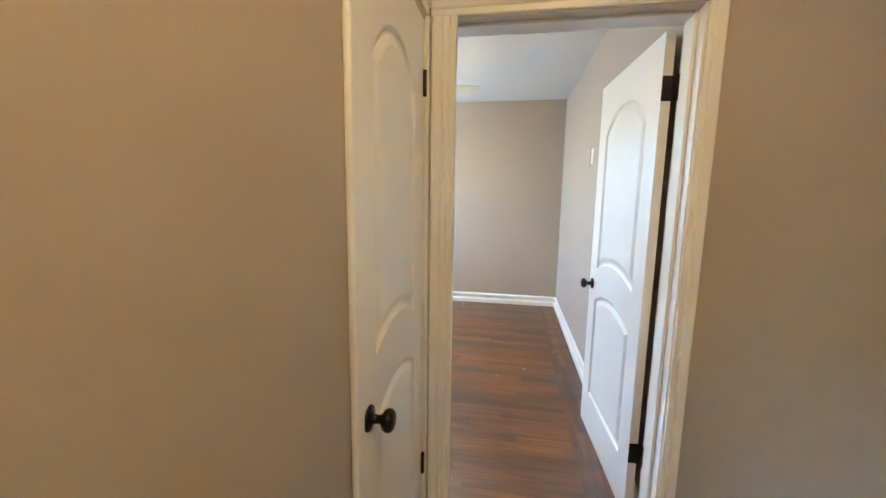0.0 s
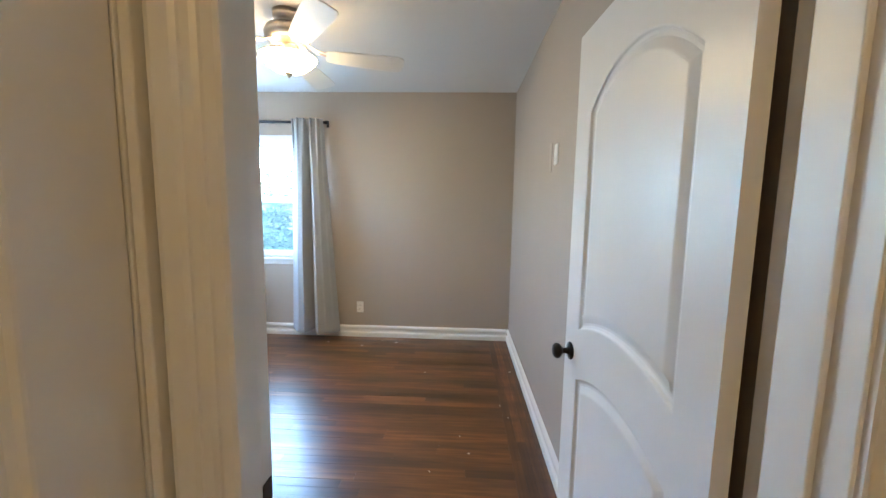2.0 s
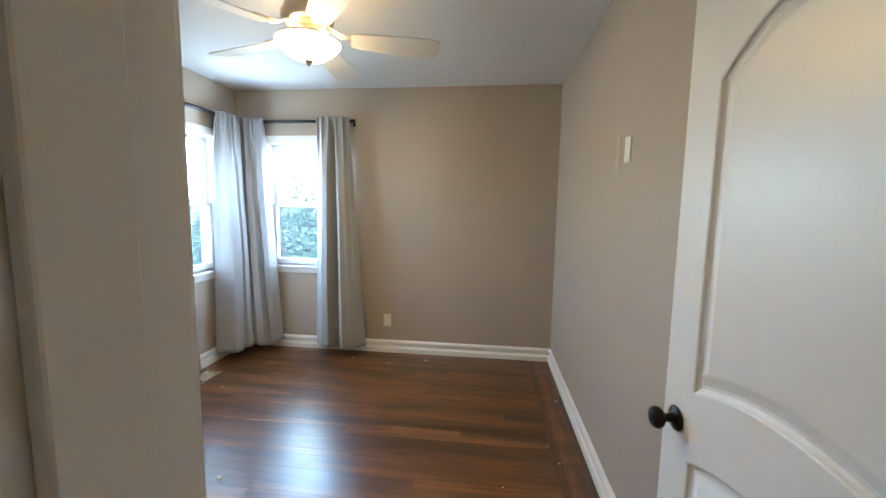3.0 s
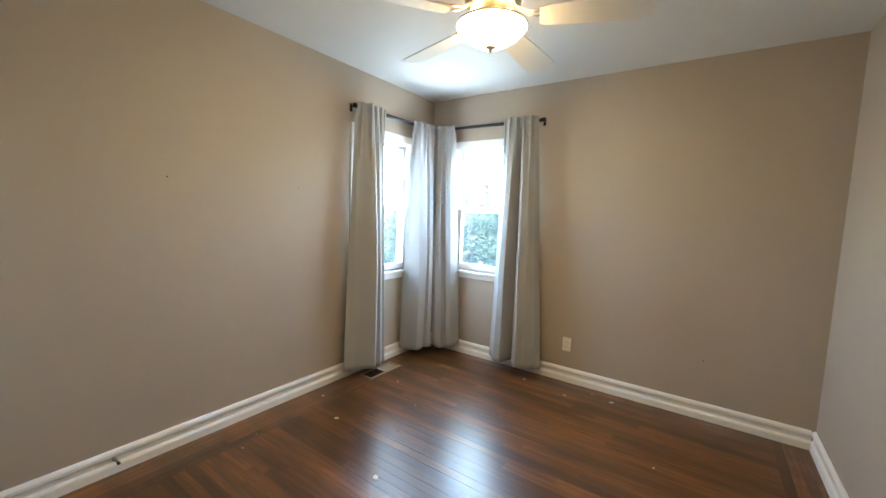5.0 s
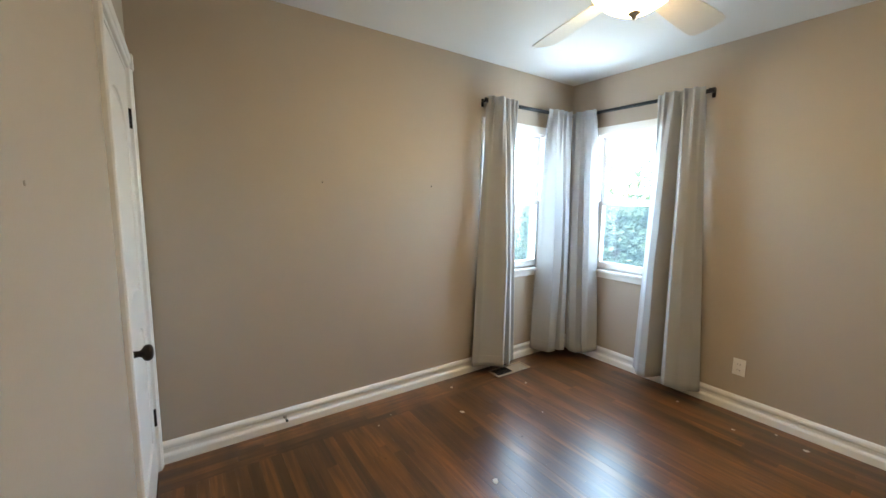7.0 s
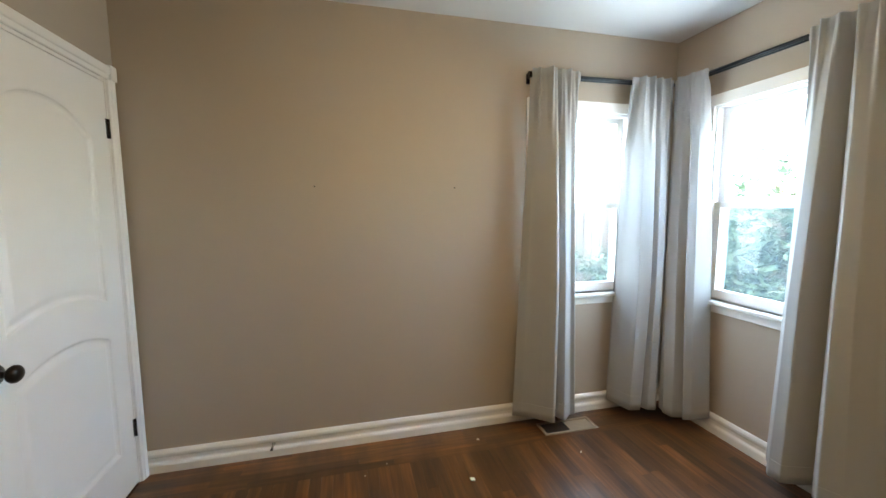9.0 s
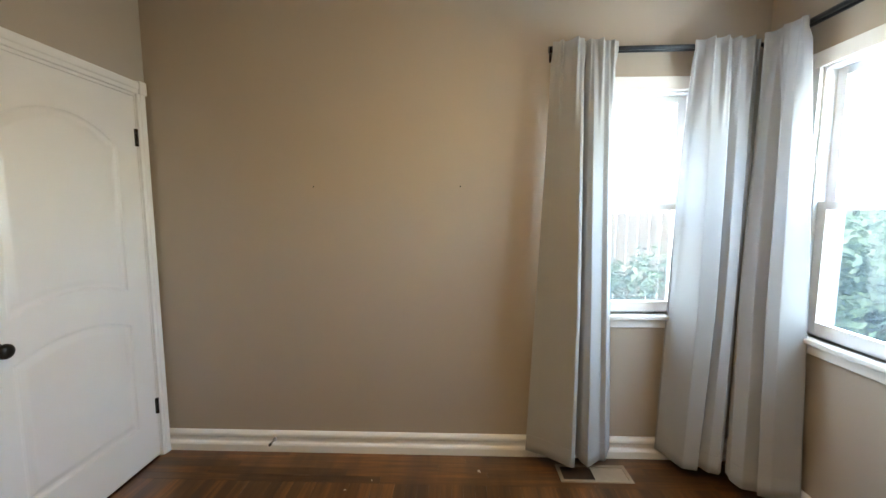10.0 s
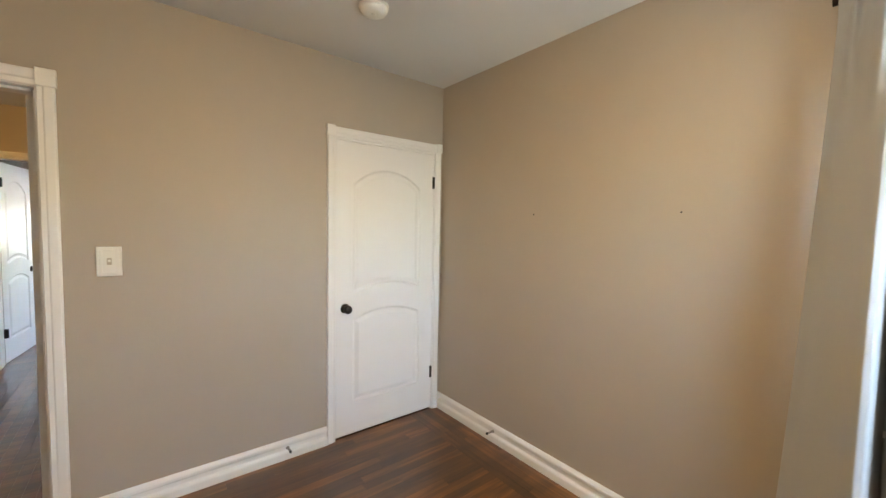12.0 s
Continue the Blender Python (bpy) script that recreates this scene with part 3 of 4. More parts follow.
# ---- curtain rods ----
def rod(a, b, wall_dir, end_at_a, label):
    """A rod between a and b with a bracket and end cap at its open end and a bracket by the corner."""
    a, b, w = Vector(a), Vector(b), Vector(wall_dir)
    root = empty("curtain_rod", Matrix.Translation(a), label, "curtain rod", group="curtain rods of the corner window")
    bm = bmesh.new()
    d = (b - a).normalized()
    tube(bm, [Vector((0, 0, 0)), b - a], 0.0105, 16)
    part("rod", bm, ROD, root, smooth=True)
    bm = bmesh.new()
    tube(bm, [d * 0.02 + w * 0.036, b - a - d * 0.03 + w * 0.036], 0.0085, 16)
    part("back_rod", bm, ROD, root, "thinner second rod behind the first", smooth=True)
    for p, cap in ((d * 0.012, True), (b - a - d * 0.05, False)):
        bm = bmesh.new()
        tube(bm, [p, p + w * 0.045, p + w * 0.069], 0.006, 10)
        q = p + w * 0.0705
        sx = Vector((abs(d.x), abs(d.y), 0)) * 0.011 + Vector((abs(w.x), abs(w.y), 0)) * 0.0025
        box(bm, q.x - sx.x, q.y - sx.y, q.z - 0.035, q.x + sx.x, q.y + sx.y, q.z + 0.025)
        part("bracket", bm, BLACK, root, "black wall bracket")
    bm = bmesh.new()
    tube(bm, [-d * 0.018, -d * 0.014, d * 0.012, d * 0.016], 0.0165, 16)
    part("finial", bm, BLACK, root, "black end cap", smooth=False)
    return root


RX, RY, RZ = L + 0.073, F - 0.073, 2.203
rod((RX, 3.430, RZ - 0.012), (RX, F - 0.06, RZ), (-1, 0, 0), True, "dark steel curtain rod on the window wall, its brackets black")
rod((-1.185, RY, RZ - 0.012), (L + 0.06, RY, RZ), (0, 1, 0), True, "dark steel curtain rod meeting its twin in the corner")

# ---- curtains ----
def curtain(top, bottom, base, along, out, creases, seed, label, lean=(0.0, 0.0), z_low=0.022, tabs=5):
    """A curtain panel on a rod. top and bottom are its ends along the wall; creases gives its depth at places across it."""
    rng = random.Random(seed)
    al, ou, ba = Vector(along), Vector(out), Vector(base)
    z_high = RZ + 0.019
    nu, nv = 150, 46
    ph = [rng.uniform(0, 6.28) for _ in range(6)]
    bm = bmesh.new()
    grid = []
    for j in range(nv + 1):
        v = j / nv
        z = z_high + (z_low - z_high) * v
        lo, hi = top[0] + (bottom[0] - top[0]) * v ** 1.2, top[1] + (bottom[1] - top[1]) * v ** 1.2
        row = []
        for i in range(nu + 1):
            u = i / nu
            fall = min(1.0, 0.40 + 1.0 * v)
            uu = u + 0.018 * math.sin(3.1 * v + ph[0]) * (1 - (2 * u - 1) ** 2)
            d = 0.0
            for (ua, da), (ub, db) in zip(creases, creases[1:]):
                if ua <= uu <= ub:
                    t_ = (uu - ua) / (ub - ua)
                    t_ = t_ + 0.32 * (t_ * t_ * (3 - 2 * t_) - t_)
                    d = (da + (db - da) * t_) * fall * 1.5
            tab = 0.5 + 0.5 * math.cos(2 * math.pi * tabs * u + ph[2])
            up = max(0.0, 1 - v / 0.22) ** 1.2
            d += up * (0.034 * (tab ** 3.2) - 0.010)
            nip = math.exp(-((z - RZ + 0.012) / 0.022) ** 2)
            d -= 0.004 * nip
            d += 0.005 * math.sin(6.5 * u + 4.5 * v + ph[3]) * v + 0.003 * math.sin(15 * u - 6 * v + ph[4]) * v
            d += (lean[0] + (lean[1] - lean[0]) * u) * v
            d = max(d, -0.060)
            zz = z + (0.012 * math.sin(5.2 * u + ph[5]) * max(0.0, (v - 0.9) / 0.1))
            row.append(bm.verts.new(ba + al * (lo + (hi - lo) * u) + ou * (max(d, -0.004 if abs(z - RZ) < 0.04 else -1.0) + 0.021) + Vector((0, 0, zz))))
        grid.append(row)
    for j in range(nv):
        for i in range(nu):
            bm.faces.new((grid[j][i], grid[j][i + 1], grid[j + 1][i + 1], grid[j + 1][i]))
    grid_foot = [v.co + ou * 0.0014 for v in grid[nv - 2]]
    root = empty("curtain", Matrix.Translation((0, 0, 0)), label, "curtain", group="curtains of the corner window")
    p1 = part("panel", bm, CLOTH, root, smooth=True)
    md = p1.modifiers.new("thickness", "SOLIDIFY")
    md.thickness, md.offset = 0.0018, 0.0
    bm = bmesh.new()
    tube(bm, [grid_foot[i] for i in range(0, nu + 1, 2)], 0.0016, 5)
    part("hem_seam", bm, CLOTH, p1)
    return root


curtain((3.428, 3.748), (3.340, 3.815), (RX, 0, 0), (0, 1, 0), (1, 0, 0), [(0, -0.035), (0.10, -0.01), (0.42, 0.075), (0.46, 0.072), (0.53, -0.055), (0.57, 0.035), (0.62, 0.055), (0.80, 0.015), (0.86, 0.022), (1, -0.045)], 3, "light grey cloth curtain hanging beside the floor register", lean=(0.03, 0.0), z_low=0.070)
curtain((4.118, 4.425), (4.062, 4.290), (RX, 0, 0), (0, 1, 0), (1, 0, 0), [(0, -0.045), (0.08, -0.02), (0.26, 0.042), (0.50, 0.046), (0.58, 0.012), (0.66, 0.040), (0.82, 0.036), (0.94, 0.01), (1, -0.022)], 11, "light grey cloth curtain bunched into the corner", lean=(-0.01, 0.15), z_low=0.080)
curtain((-2.290, -2.050), (-2.140, -1.940), (0, RY, 0), (1, 0, 0), (0, -1, 0), [(0, -0.022), (0.10, 0.010), (0.30, 0.040), (0.52, 0.040), (0.62, 0.005), (0.74, 0.034), (0.88, 0.02), (1, -0.045)], 8, "narrow light grey cloth curtain in the corner on the second rod", tabs=3, lean=(0.15, 0.0), z_low=0.085)
curtain((-1.535, -1.215), (-1.580, -1.080), (0, RY, 0), (1, 0, 0), (0, -1, 0), [(0, -0.04), (0.05, -0.02), (0.26, 0.066), (0.38, 0.072), (0.52, -0.050), (0.57, 0.03), (0.66, 0.060), (0.80, 0.040), (0.92, 0.0), (1, -0.035)], 5, "light grey cloth curtain with a deep fold beside the outlet", lean=(0.04, 0.03), z_low=0.085)

# ---- ceiling fan ----
FX, FY = -0.878, 2.96
fan = empty("ceiling_fan", pose(FX, FY, C - 0.014), "white five-blade ceiling fan with a lit frosted bowl light", "ceiling fan")
part("canopy", lathe([(0.02, 0.014), (0.085, 0.014), (0.082, -0.02), (0.062, -0.045), (0.03, -0.055)], 36), NICKEL, fan, "brushed nickel canopy", smooth=True)
part("motor_housing", lathe([(0.03, -0.050), (0.075, -0.055), (0.118, -0.075), (0.132, -0.105), (0.128, -0.135), (0.10, -0.160), (0.06, -0.170)], 40), NICKEL, fan, "brushed nickel motor housing", smooth=True)
part("light_fitter", lathe([(0.04, -0.165), (0.062, -0.170), (0.062, -0.198), (0.05, -0.205)], 32), NICKEL, fan, "brushed nickel light fitter", smooth=True)
for k in range(5):
    a = 91 + 72 * k
    mat = pose(0, 0, 0, 0, 0, a)
    bm = bmesh.new()
    outline = [(0.215, -0.050), (0.26, -0.060), (0.45, -0.073), (0.60, -0.080), (0.655, -0.077), (0.680, -0.060), (0.688, 0.0), (0.680, 0.060), (0.655, 0.077), (0.60, 0.080), (0.45, 0.073), (0.26, 0.060), (0.215, 0.050)]
    tilt = pose(0, 0, -0.205, -13, 0, 0)
    lower = [bm.verts.new(mat @ tilt @ Vector((x, y, -0.003))) for x, y in outline]
    upper = [bm.verts.new(mat @ tilt @ Vector((x, y, 0.003))) for x, y in outline]
    bm.faces.new(list(reversed(lower)))
    bm.faces.new(upper)
    for i in range(len(outline)):
        j = (i + 1) % len(outline)
        bm.faces.new((lower[i], lower[j], upper[j], upper[i]))
    blade = part("blade", bm, BLADE, fan, "white fan blade")
    bm = bmesh.new()
    for s_ in (-0.018, 0.018):
        tube(bm, [mat @ Vector((0.10, s_ * 0.5, -0.150)), mat @ Vector((0.16, s_, -0.185)), mat @ Vector((0.22, s_ * 1.3, -0.196)), mat @ Vector((0.285, s_ * 1.2, -0.197))], 0.0055, 8)
    part("blade_arm", bm, NICKEL, blade, "brushed nickel blade arm")
part("bowl", lathe([(0.154, -0.230), (0.162, -0.233), (0.160, -0.243), (0.148, -0.258), (0.126, -0.278), (0.100, -0.297), (0.070, -0.313), (0.040, -0.323), (0.006, -0.327)], 48, cap=False), BOWL, fan, "frosted glass bowl, lit", smooth=True)
part("bowl_band", lathe([(0.161, -0.228), (0.165, -0.231), (0.165, -0.236), (0.162, -0.238)], 48, cap=False), NICKEL, fan, "thin metal rim band", smooth=True)
part("finial", lathe([(0.006, -0.318), (0.026, -0.324), (0.024, -0.330), (0.012, -0.336), (0.009, -0.342), (0.004, -0.352)], 24), NICKEL, fan, "bronze finial", smooth=True)
for k in range(3):
    a = radians(40 + 120 * k)
    x, y = math.cos(a), math.sin(a)
    bm = bmesh.new()
    tube(bm, [(x * 0.05, y * 0.05, -0.19), (x * 0.12, y * 0.12, -0.205), (x * 0.166, y * 0.166, -0.240)], 0.004, 8)
    part("bowl_arm", bm, NICKEL, fan)
    # lit bulbs above the bowl's rim
    a += radians(60)
    x, y = 0.105 * math.cos(a), 0.105 * math.sin(a)
    part("bulb", lathe([(0.028 * math.sin(radians(q)), -0.2225 - 0.028 * math.cos(radians(q))) for q in range(6, 180, 14)], 20, "z", (x, y, 0)), BULB, fan, "lit warm bulb", smooth=True)

# ---- hall lamp ----
hl = empty("hall_ceiling_light", pose(0.35, -0.38, C), "round flush ceiling light with warm lit glass", "ceiling light")
part("base_plate", lathe([(0.02, 0), (0.15, 0), (0.15, -0.018), (0.02, -0.02)], 36), NICKEL, hl, smooth=True)
part("glass", lathe([(0.14, -0.018), (0.143, -0.03), (0.12, -0.07), (0.07, -0.095), (0.01, -0.10)], 36), HALLGLASS, hl, "frosted glass shade, lit", smooth=True)
lamp("hall_bulb", (0.35, -0.38, C - 0.15), HALL_W, 0.08, (1.0, 0.57, 0.21))

# ---- small fixtures ----
sd = empty("smoke_detector", pose(-1.43, 1.925, C), "round white smoke detector on the ceiling", "smoke detector")
part("base_ring", lathe([(0.01, 0), (0.072, 0), (0.072, -0.012), (0.01, -0.013)], 40), PLASTIC, sd, smooth=True)
part("cover", lathe([(0.064, -0.010), (0.066, -0.024), (0.058, -0.036), (0.03, -0.041), (0.004, -0.041)], 40), PLASTIC, sd, smooth=True)
part("test_button", lathe([(0.012, -0.038), (0.012, -0.043), (0.003, -0.0435)], 20), PLASTIC, sd, smooth=True)

sw = empty("light_switch", pose(-0.405, B, 1.248), "thick white toggle switch plate between the doors", "light switch")
plate = part("plate", boxes((-0.046, 0, -0.069, 0.046, 0.016, 0.069), bevel=0.004), PLASTIC, sw)
bm = boxes((-0.034, 0.015, -0.058, -0.024, 0.021, 0.058), (0.024, 0.015, -0.058, 0.034, 0.021, 0.058), (-0.034, 0.015, 0.050, 0.034, 0.021, 0.058), (-0.034, 0.015, -0.058, 0.034, 0.021, -0.050), bevel=0.002)
part("raised_border", bm, PLASTIC, plate)
base = part("toggle_base", boxes((-0.009, 0.015, -0.016, 0.009, 0.018, 0.016), bevel=0.0012), PATCH, sw, "greyed toggle slot")
bm = boxes((-0.0045, 0.016, -0.002, 0.0045, 0.026, 0.009), bevel=0.0015)
part("toggle", bm, PLASTIC, base)
for z in (-0.033, 0.033):
    part("screw", lathe([(0.0035, 0.015), (0.0035, 0.0172), (0.001, 0.0174)], 12, "y", (0, 0, z)), PLASTIC, plate)

ou = empty("wall_outlet", pose(-0.884, F, 0.318), "white duplex outlet plate low on the wall", "outlet")
part("plate", boxes((-0.036, -0.006, -0.058, 0.036, 0, 0.058), bevel=0.002), PLASTIC, ou)
for z in (-0.021, 0.021):
    rec = part("receptacle", boxes((-0.017, -0.0085, z - 0.014, 0.017, -0.005, z + 0.014), bevel=0.001), PLASTIC, ou)
    part("slot", boxes((-0.0085, -0.0092, z - 0.004, -0.0060, -0.008, z + 0.005), (0.0060, -0.0092, z - 0.004, 0.0085, -0.008, z + 0.005)), SLOT, rec, "dark slots")

bp = empty("wall_plate", pose(R, 2.80, 1.686), "blank white plate beside a filler patch on the wall", "wall plate")
part("plate", boxes((-0.007, -0.034, -0.056, 0, 0.034, 0.056), bevel=0.0025), PLASTIC, bp)
part("button", boxes((-0.011, -0.008, -0.034, -0.006, 0.008, -0.018), bevel=0.002), PLASTIC, bp)
pt = mesh_ob("filler_patch", boxes((R - 0.0035, 2.905, 1.60, R + 0.002, 2.965, 1.765), bevel=0.0015), PATCH)
tagged(pt, "pale unpainted filler patch on the wall", "wall patch")


def nail(x, y, z, n, mat=SLOT, label="small dark nail head in the painted wall"):
    nx = Vector(n)
    q = nx.to_track_quat("Z", "Y").to_matrix().to_4x4()
    bm = lathe([(0.0005, -0.004), (0.0040, -0.004), (0.0042, 0.0012), (0.0036, 0.002), (0.0005, 0.0022)], 10)
    ob = mesh_ob("nail_head", bm, mat)
    ob.matrix_world = Matrix.Translation((x, y, z)) @ q
    tagged(ob, label, "nail", group="nails in the wall")


nail(L, 2.176, 1.523, (1, 0, 0))
nail(L, 2.975, 1.523, (1, 0, 0))
nail(-0.70, B, 1.43, (0, 1, 0), WALL, "nail head painted over in the wall's greige")
nail(0.10 - 0.03, F, 0.42, (0, -1, 0))


def door_stop(x, y, z, n, label):
    """A spring door stop on the baseboard."""
    root = empty("door_stop", Matrix.Translation((x, y, z)) @ Vector(n).to_track_quat("Z", "Y").to_matrix().to_4x4(), label, "door stop", group="spring door stops")
    part("base", lathe([(0.002, 0), (0.011, 0), (0.010, 0.004), (0.005, 0.006)], 18), STEEL, root, smooth=True)
    bm = bmesh.new()
    pts = [(0.0052 * math.cos(t * 0.8), 0.0052 * math.sin(t * 0.8), 0.004 + t * 0.00045) for t in range(110)]
    tube(bm, pts, 0.0012, 6)
    part("spring", bm, STEEL, root)
    part("tip", lathe([(0.002, 0.052), (0.0075, 0.053), (0.0075, 0.064), (0.003, 0.066)], 16), SLOT, root, "dark rubber tip", smooth=True)


door_stop(L + 0.0135, 1.905, 0.072, (1, 0, 0.05), "small spring door stop screwed to the baseboard")
door_stop(-1.205, B + 0.0135, 0.068, (0, 1, 0.05), "small spring door stop on the baseboard between the doors")

# ---- floor register ----
VX0, VX1, VY0, VY1 = -2.285, -2.150, 3.50, 3.872
reg = empty("floor_register", pose(0, 0, 0), "tan metal floor register half open, set in the boards", "floor register")
bm = boxes((VX0, VY0, -0.004, VX0 + 0.018, VY1, 0.006), (VX1 - 0.018, VY0, -0.004, VX1, VY1, 0.006), (VX0 + 0.018, VY0, -0.004, VX1 - 0.018, VY0 + 0.018, 0.006), (VX0 + 0.018, VY1 - 0.018, -0.004, VX1 - 0.018, VY1, 0.006), (VX0 + 0.018, 3.680, -0.004, VX1 - 0.018, 3.690, 0.005), bevel=0.0015)
part("frame", bm, VENT, reg)
part("damper", boxes((VX0 + 0.018, 3.690, -0.006, VX1 - 0.018, VY1 - 0.018, 0.0005), bevel=0.001), VENT, reg, "closed tan damper plate")
part("well", boxes((VX0 + 0.012, VY0 + 0.012, -0.012, VX1 - 0.012, 3.684, -0.006)), SLOT, reg, "dark duct below the grille")
slat = boxes((VX0 + 0.018, -0.0022, -0.005, VX1 - 0.018, 0.0022, 0.003))
first = part("slat", slat, SLOT, reg)
first.location = (0, VY0 + 0.026, 0)
for k in range(1, 15):
    s_ = new("slat", first.data)
    s_.parent, s_.location = reg, (0, VY0 + 0.026 + 0.0108 * k, 0)


# ---- loose paint chips and dust on the boards ----
def chip(x, y, size, seed, dark=False):
    rng = random.Random(seed)
    n = 7
    bm = bmesh.new()
    ring = [(size * rng.uniform(0.55, 1.1) * math.cos(2 * math.pi * i / n), 0.62 * size * rng.uniform(0.55, 1.1) * math.sin(2 * math.pi * i / n)) for i in range(n)]
    lo = [bm.verts.new((a, b, 0.0004)) for a, b in ring]
    hi = [bm.verts.new((a * 0.92, b * 0.92, 0.0022 + 0.002 * rng.random())) for a, b in ring]
    bm.faces.new(list(reversed(lo)))
    bm.faces.new(hi)
    for i in range(n):
        bm.faces.new((lo[i], lo[(i + 1) % n], hi[(i + 1) % n], hi[i]))
    ob = mesh_ob("paint_chip", bm, SLOT if dark else CHIP)
    ob.matrix_world = pose(x, y, 0.0006, 0, 0, rng.uniform(0, 180))
    tagged(ob, "small dark crumb on the boards" if dark else "white flake of paint lying on the boards", "paint chip", group="paint chips on the floor")


CHIPS = ((-1.898, 2.942, 0.017), (-1.290, 2.691, 0.020), (-1.96, 3.618, 0.009), (-1.162, 4.335, 0.011), (-0.797, 4.262, 0.012), (-0.624, 4.42, 0.008), (-0.474, 4.37, 0.014), (-0.118, 3.70, 0.007), (0.60, 3.763, 0.010), (0.179, 2.821, 0.006), (0.231, 2.661, 0.007), (0.02, 2.50, 0.005), (0.46, 3.2, 0.006), (-2.06, 2.40, 0.005), (-2.13, 2.52, 0.004), (0.50, 3.05, 0.006), (-2.22, 3.08, 0.010), (-1.6, 3.4, 0.004))
for n_, (x, y, s_) in enumerate(CHIPS):
    chip(x, y, 1.3 * s_, 40 + n_)
chip(-1.478, 3.078, 0.006, 90, True)
chip(-1.75, 2.30, 0.004, 91, True)

# ---- outdoors ----
bm = bmesh.new()
s_ = 260.0
vs = [bm.verts.new(v) for v in ((-s_, -s_, GROUND), (s_, -s_, GROUND), (s_, s_, GROUND), (-s_, s_, GROUND))]
bm.faces.new(vs)
tagged(mesh_ob("ground", bm, BOUNCE_GROUND), "unseen ground around the house, made pale to bounce light indoors", "ground", kind="structure")


def fence(a, b, height, seed, label):
    rng = random.Random(seed)
    a, b = Vector(a), Vector(b)
    d = (b - a)
    n = int(d.length / 0.15)
    root = empty("fence", Matrix.Translation(a) @ pose(0, 0, 0, 0, 0, math.degrees(math.atan2(d.y, d.x))), label, "fence")
    proto = None
    for k in range(n):
        if proto is None:
            bm = bmesh.new()
            pts = [(0.004, 0), (0.140, 0), (0.140, height - 0.03), (0.115, height), (0.03, height), (0.004, height - 0.03)]
            lo = [bm.verts.new((x, 0, z)) for x, z in pts]
            hi = [bm.verts.new((x, 0.018, z)) for x, z in pts]
            bm.faces.new(lo)
            bm.faces.new(list(reversed(hi)))
            for i in range(len(pts)):
                bm.faces.new((lo[i], lo[(i + 1) % len(pts)], hi[(i + 1) % len(pts)], hi[i]))
            proto = part("slat", bm, FENCE, root)
            ob = proto
        else:
            ob = new("slat", proto.data)
            ob.parent = root
        ob.location = (k * 0.15, rng.uniform(-0.004, 0.004), rng.uniform(-0.02, 0.02))
    for z in (0.35, height - 0.35):
        part("rail", boxes((0, 0.019, z, d.length, 0.06, z + 0.09)), FENCE, root)
    for k in range(int(d.length / 2.4) + 1):
        part("post", boxes((k * 2.4, 0.06, 0, k * 2.4 + 0.09, 0.15, height - 0.05)), FENCE, root)
    return root


fence((-9.4, 8.6, GROUND), (2.2, 8.6, GROUND), 1.98, 1, "weathered wooden board fence behind the shrubs")
fence((-5.6, 0.2, GROUND), (-5.6, 8.4, GROUND), 1.82, 2, "weathered wooden board fence beside the house")


def leafy(name, place, trunk_h, trunk_r, lobes, leaves, leaf, seed, label, category):
    """A shrub or tree: tapered trunk with limbs and a crown of small leaves gathered on lobes."""
    rng = random.Random(seed)
    root = empty(name, Matrix.Translation(place), label, category)
    bm = bmesh.new()
    rows_ = []
    for k in range(7):
        u = k / 6
        rows_.append(Vector((0.06 * math.sin(3 * u + seed), 0.05 * math.cos(2 * u + seed), trunk_h * u)))
    for k in range(6):
        tube(bm, [rows_[k], rows_[k + 1]], trunk_r * (1 - 0.09 * k), 9)
    for (x, y, z, r) in lobes:
        s0 = rows_[3 + rng.randrange(4)]
        tube(bm, [s0, (s0 + Vector((x, y, z))) / 2 + Vector((0, 0, 0.06)), Vector((x, y, z))], trunk_r * 0.35, 6)
    part("trunk", bm, BARK, root)
    co, fa = [], []
    for i in range(leaves):
        x, y, z, r = lobes[rng.randrange(len(lobes))]
        d = Vector((rng.gauss(0, 1), rng.gauss(0, 1), rng.gauss(0, 0.9))).normalized() * r * rng.uniform(0.45, 1.12)
        c = Vector((x, y, z)) + d
        u = Vector((rng.uniform(-1, 1), rng.uniform(-1, 1), rng.uniform(-0.7, 0.4))).normalized()
        w = u.cross(Vector((rng.uniform(-1, 1), rng.uniform(-1, 1), rng.uniform(-1, 1)))).normalized()
        l = leaf * rng.uniform(0.7, 1.3)
        k = len(co)
        co += [c - u * l, c + w * l * 0.42, c + u * l, c - w * l * 0.42]
        fa.append((k, k + 1, k + 2, k + 3))
    me = bpy.data.meshes.new("crown")
    me.from_pydata([tuple(v) for v in co], [], fa)
    me.materials.append(LEAF)
    crown = new("crown", me)
    crown.parent = root
    return root


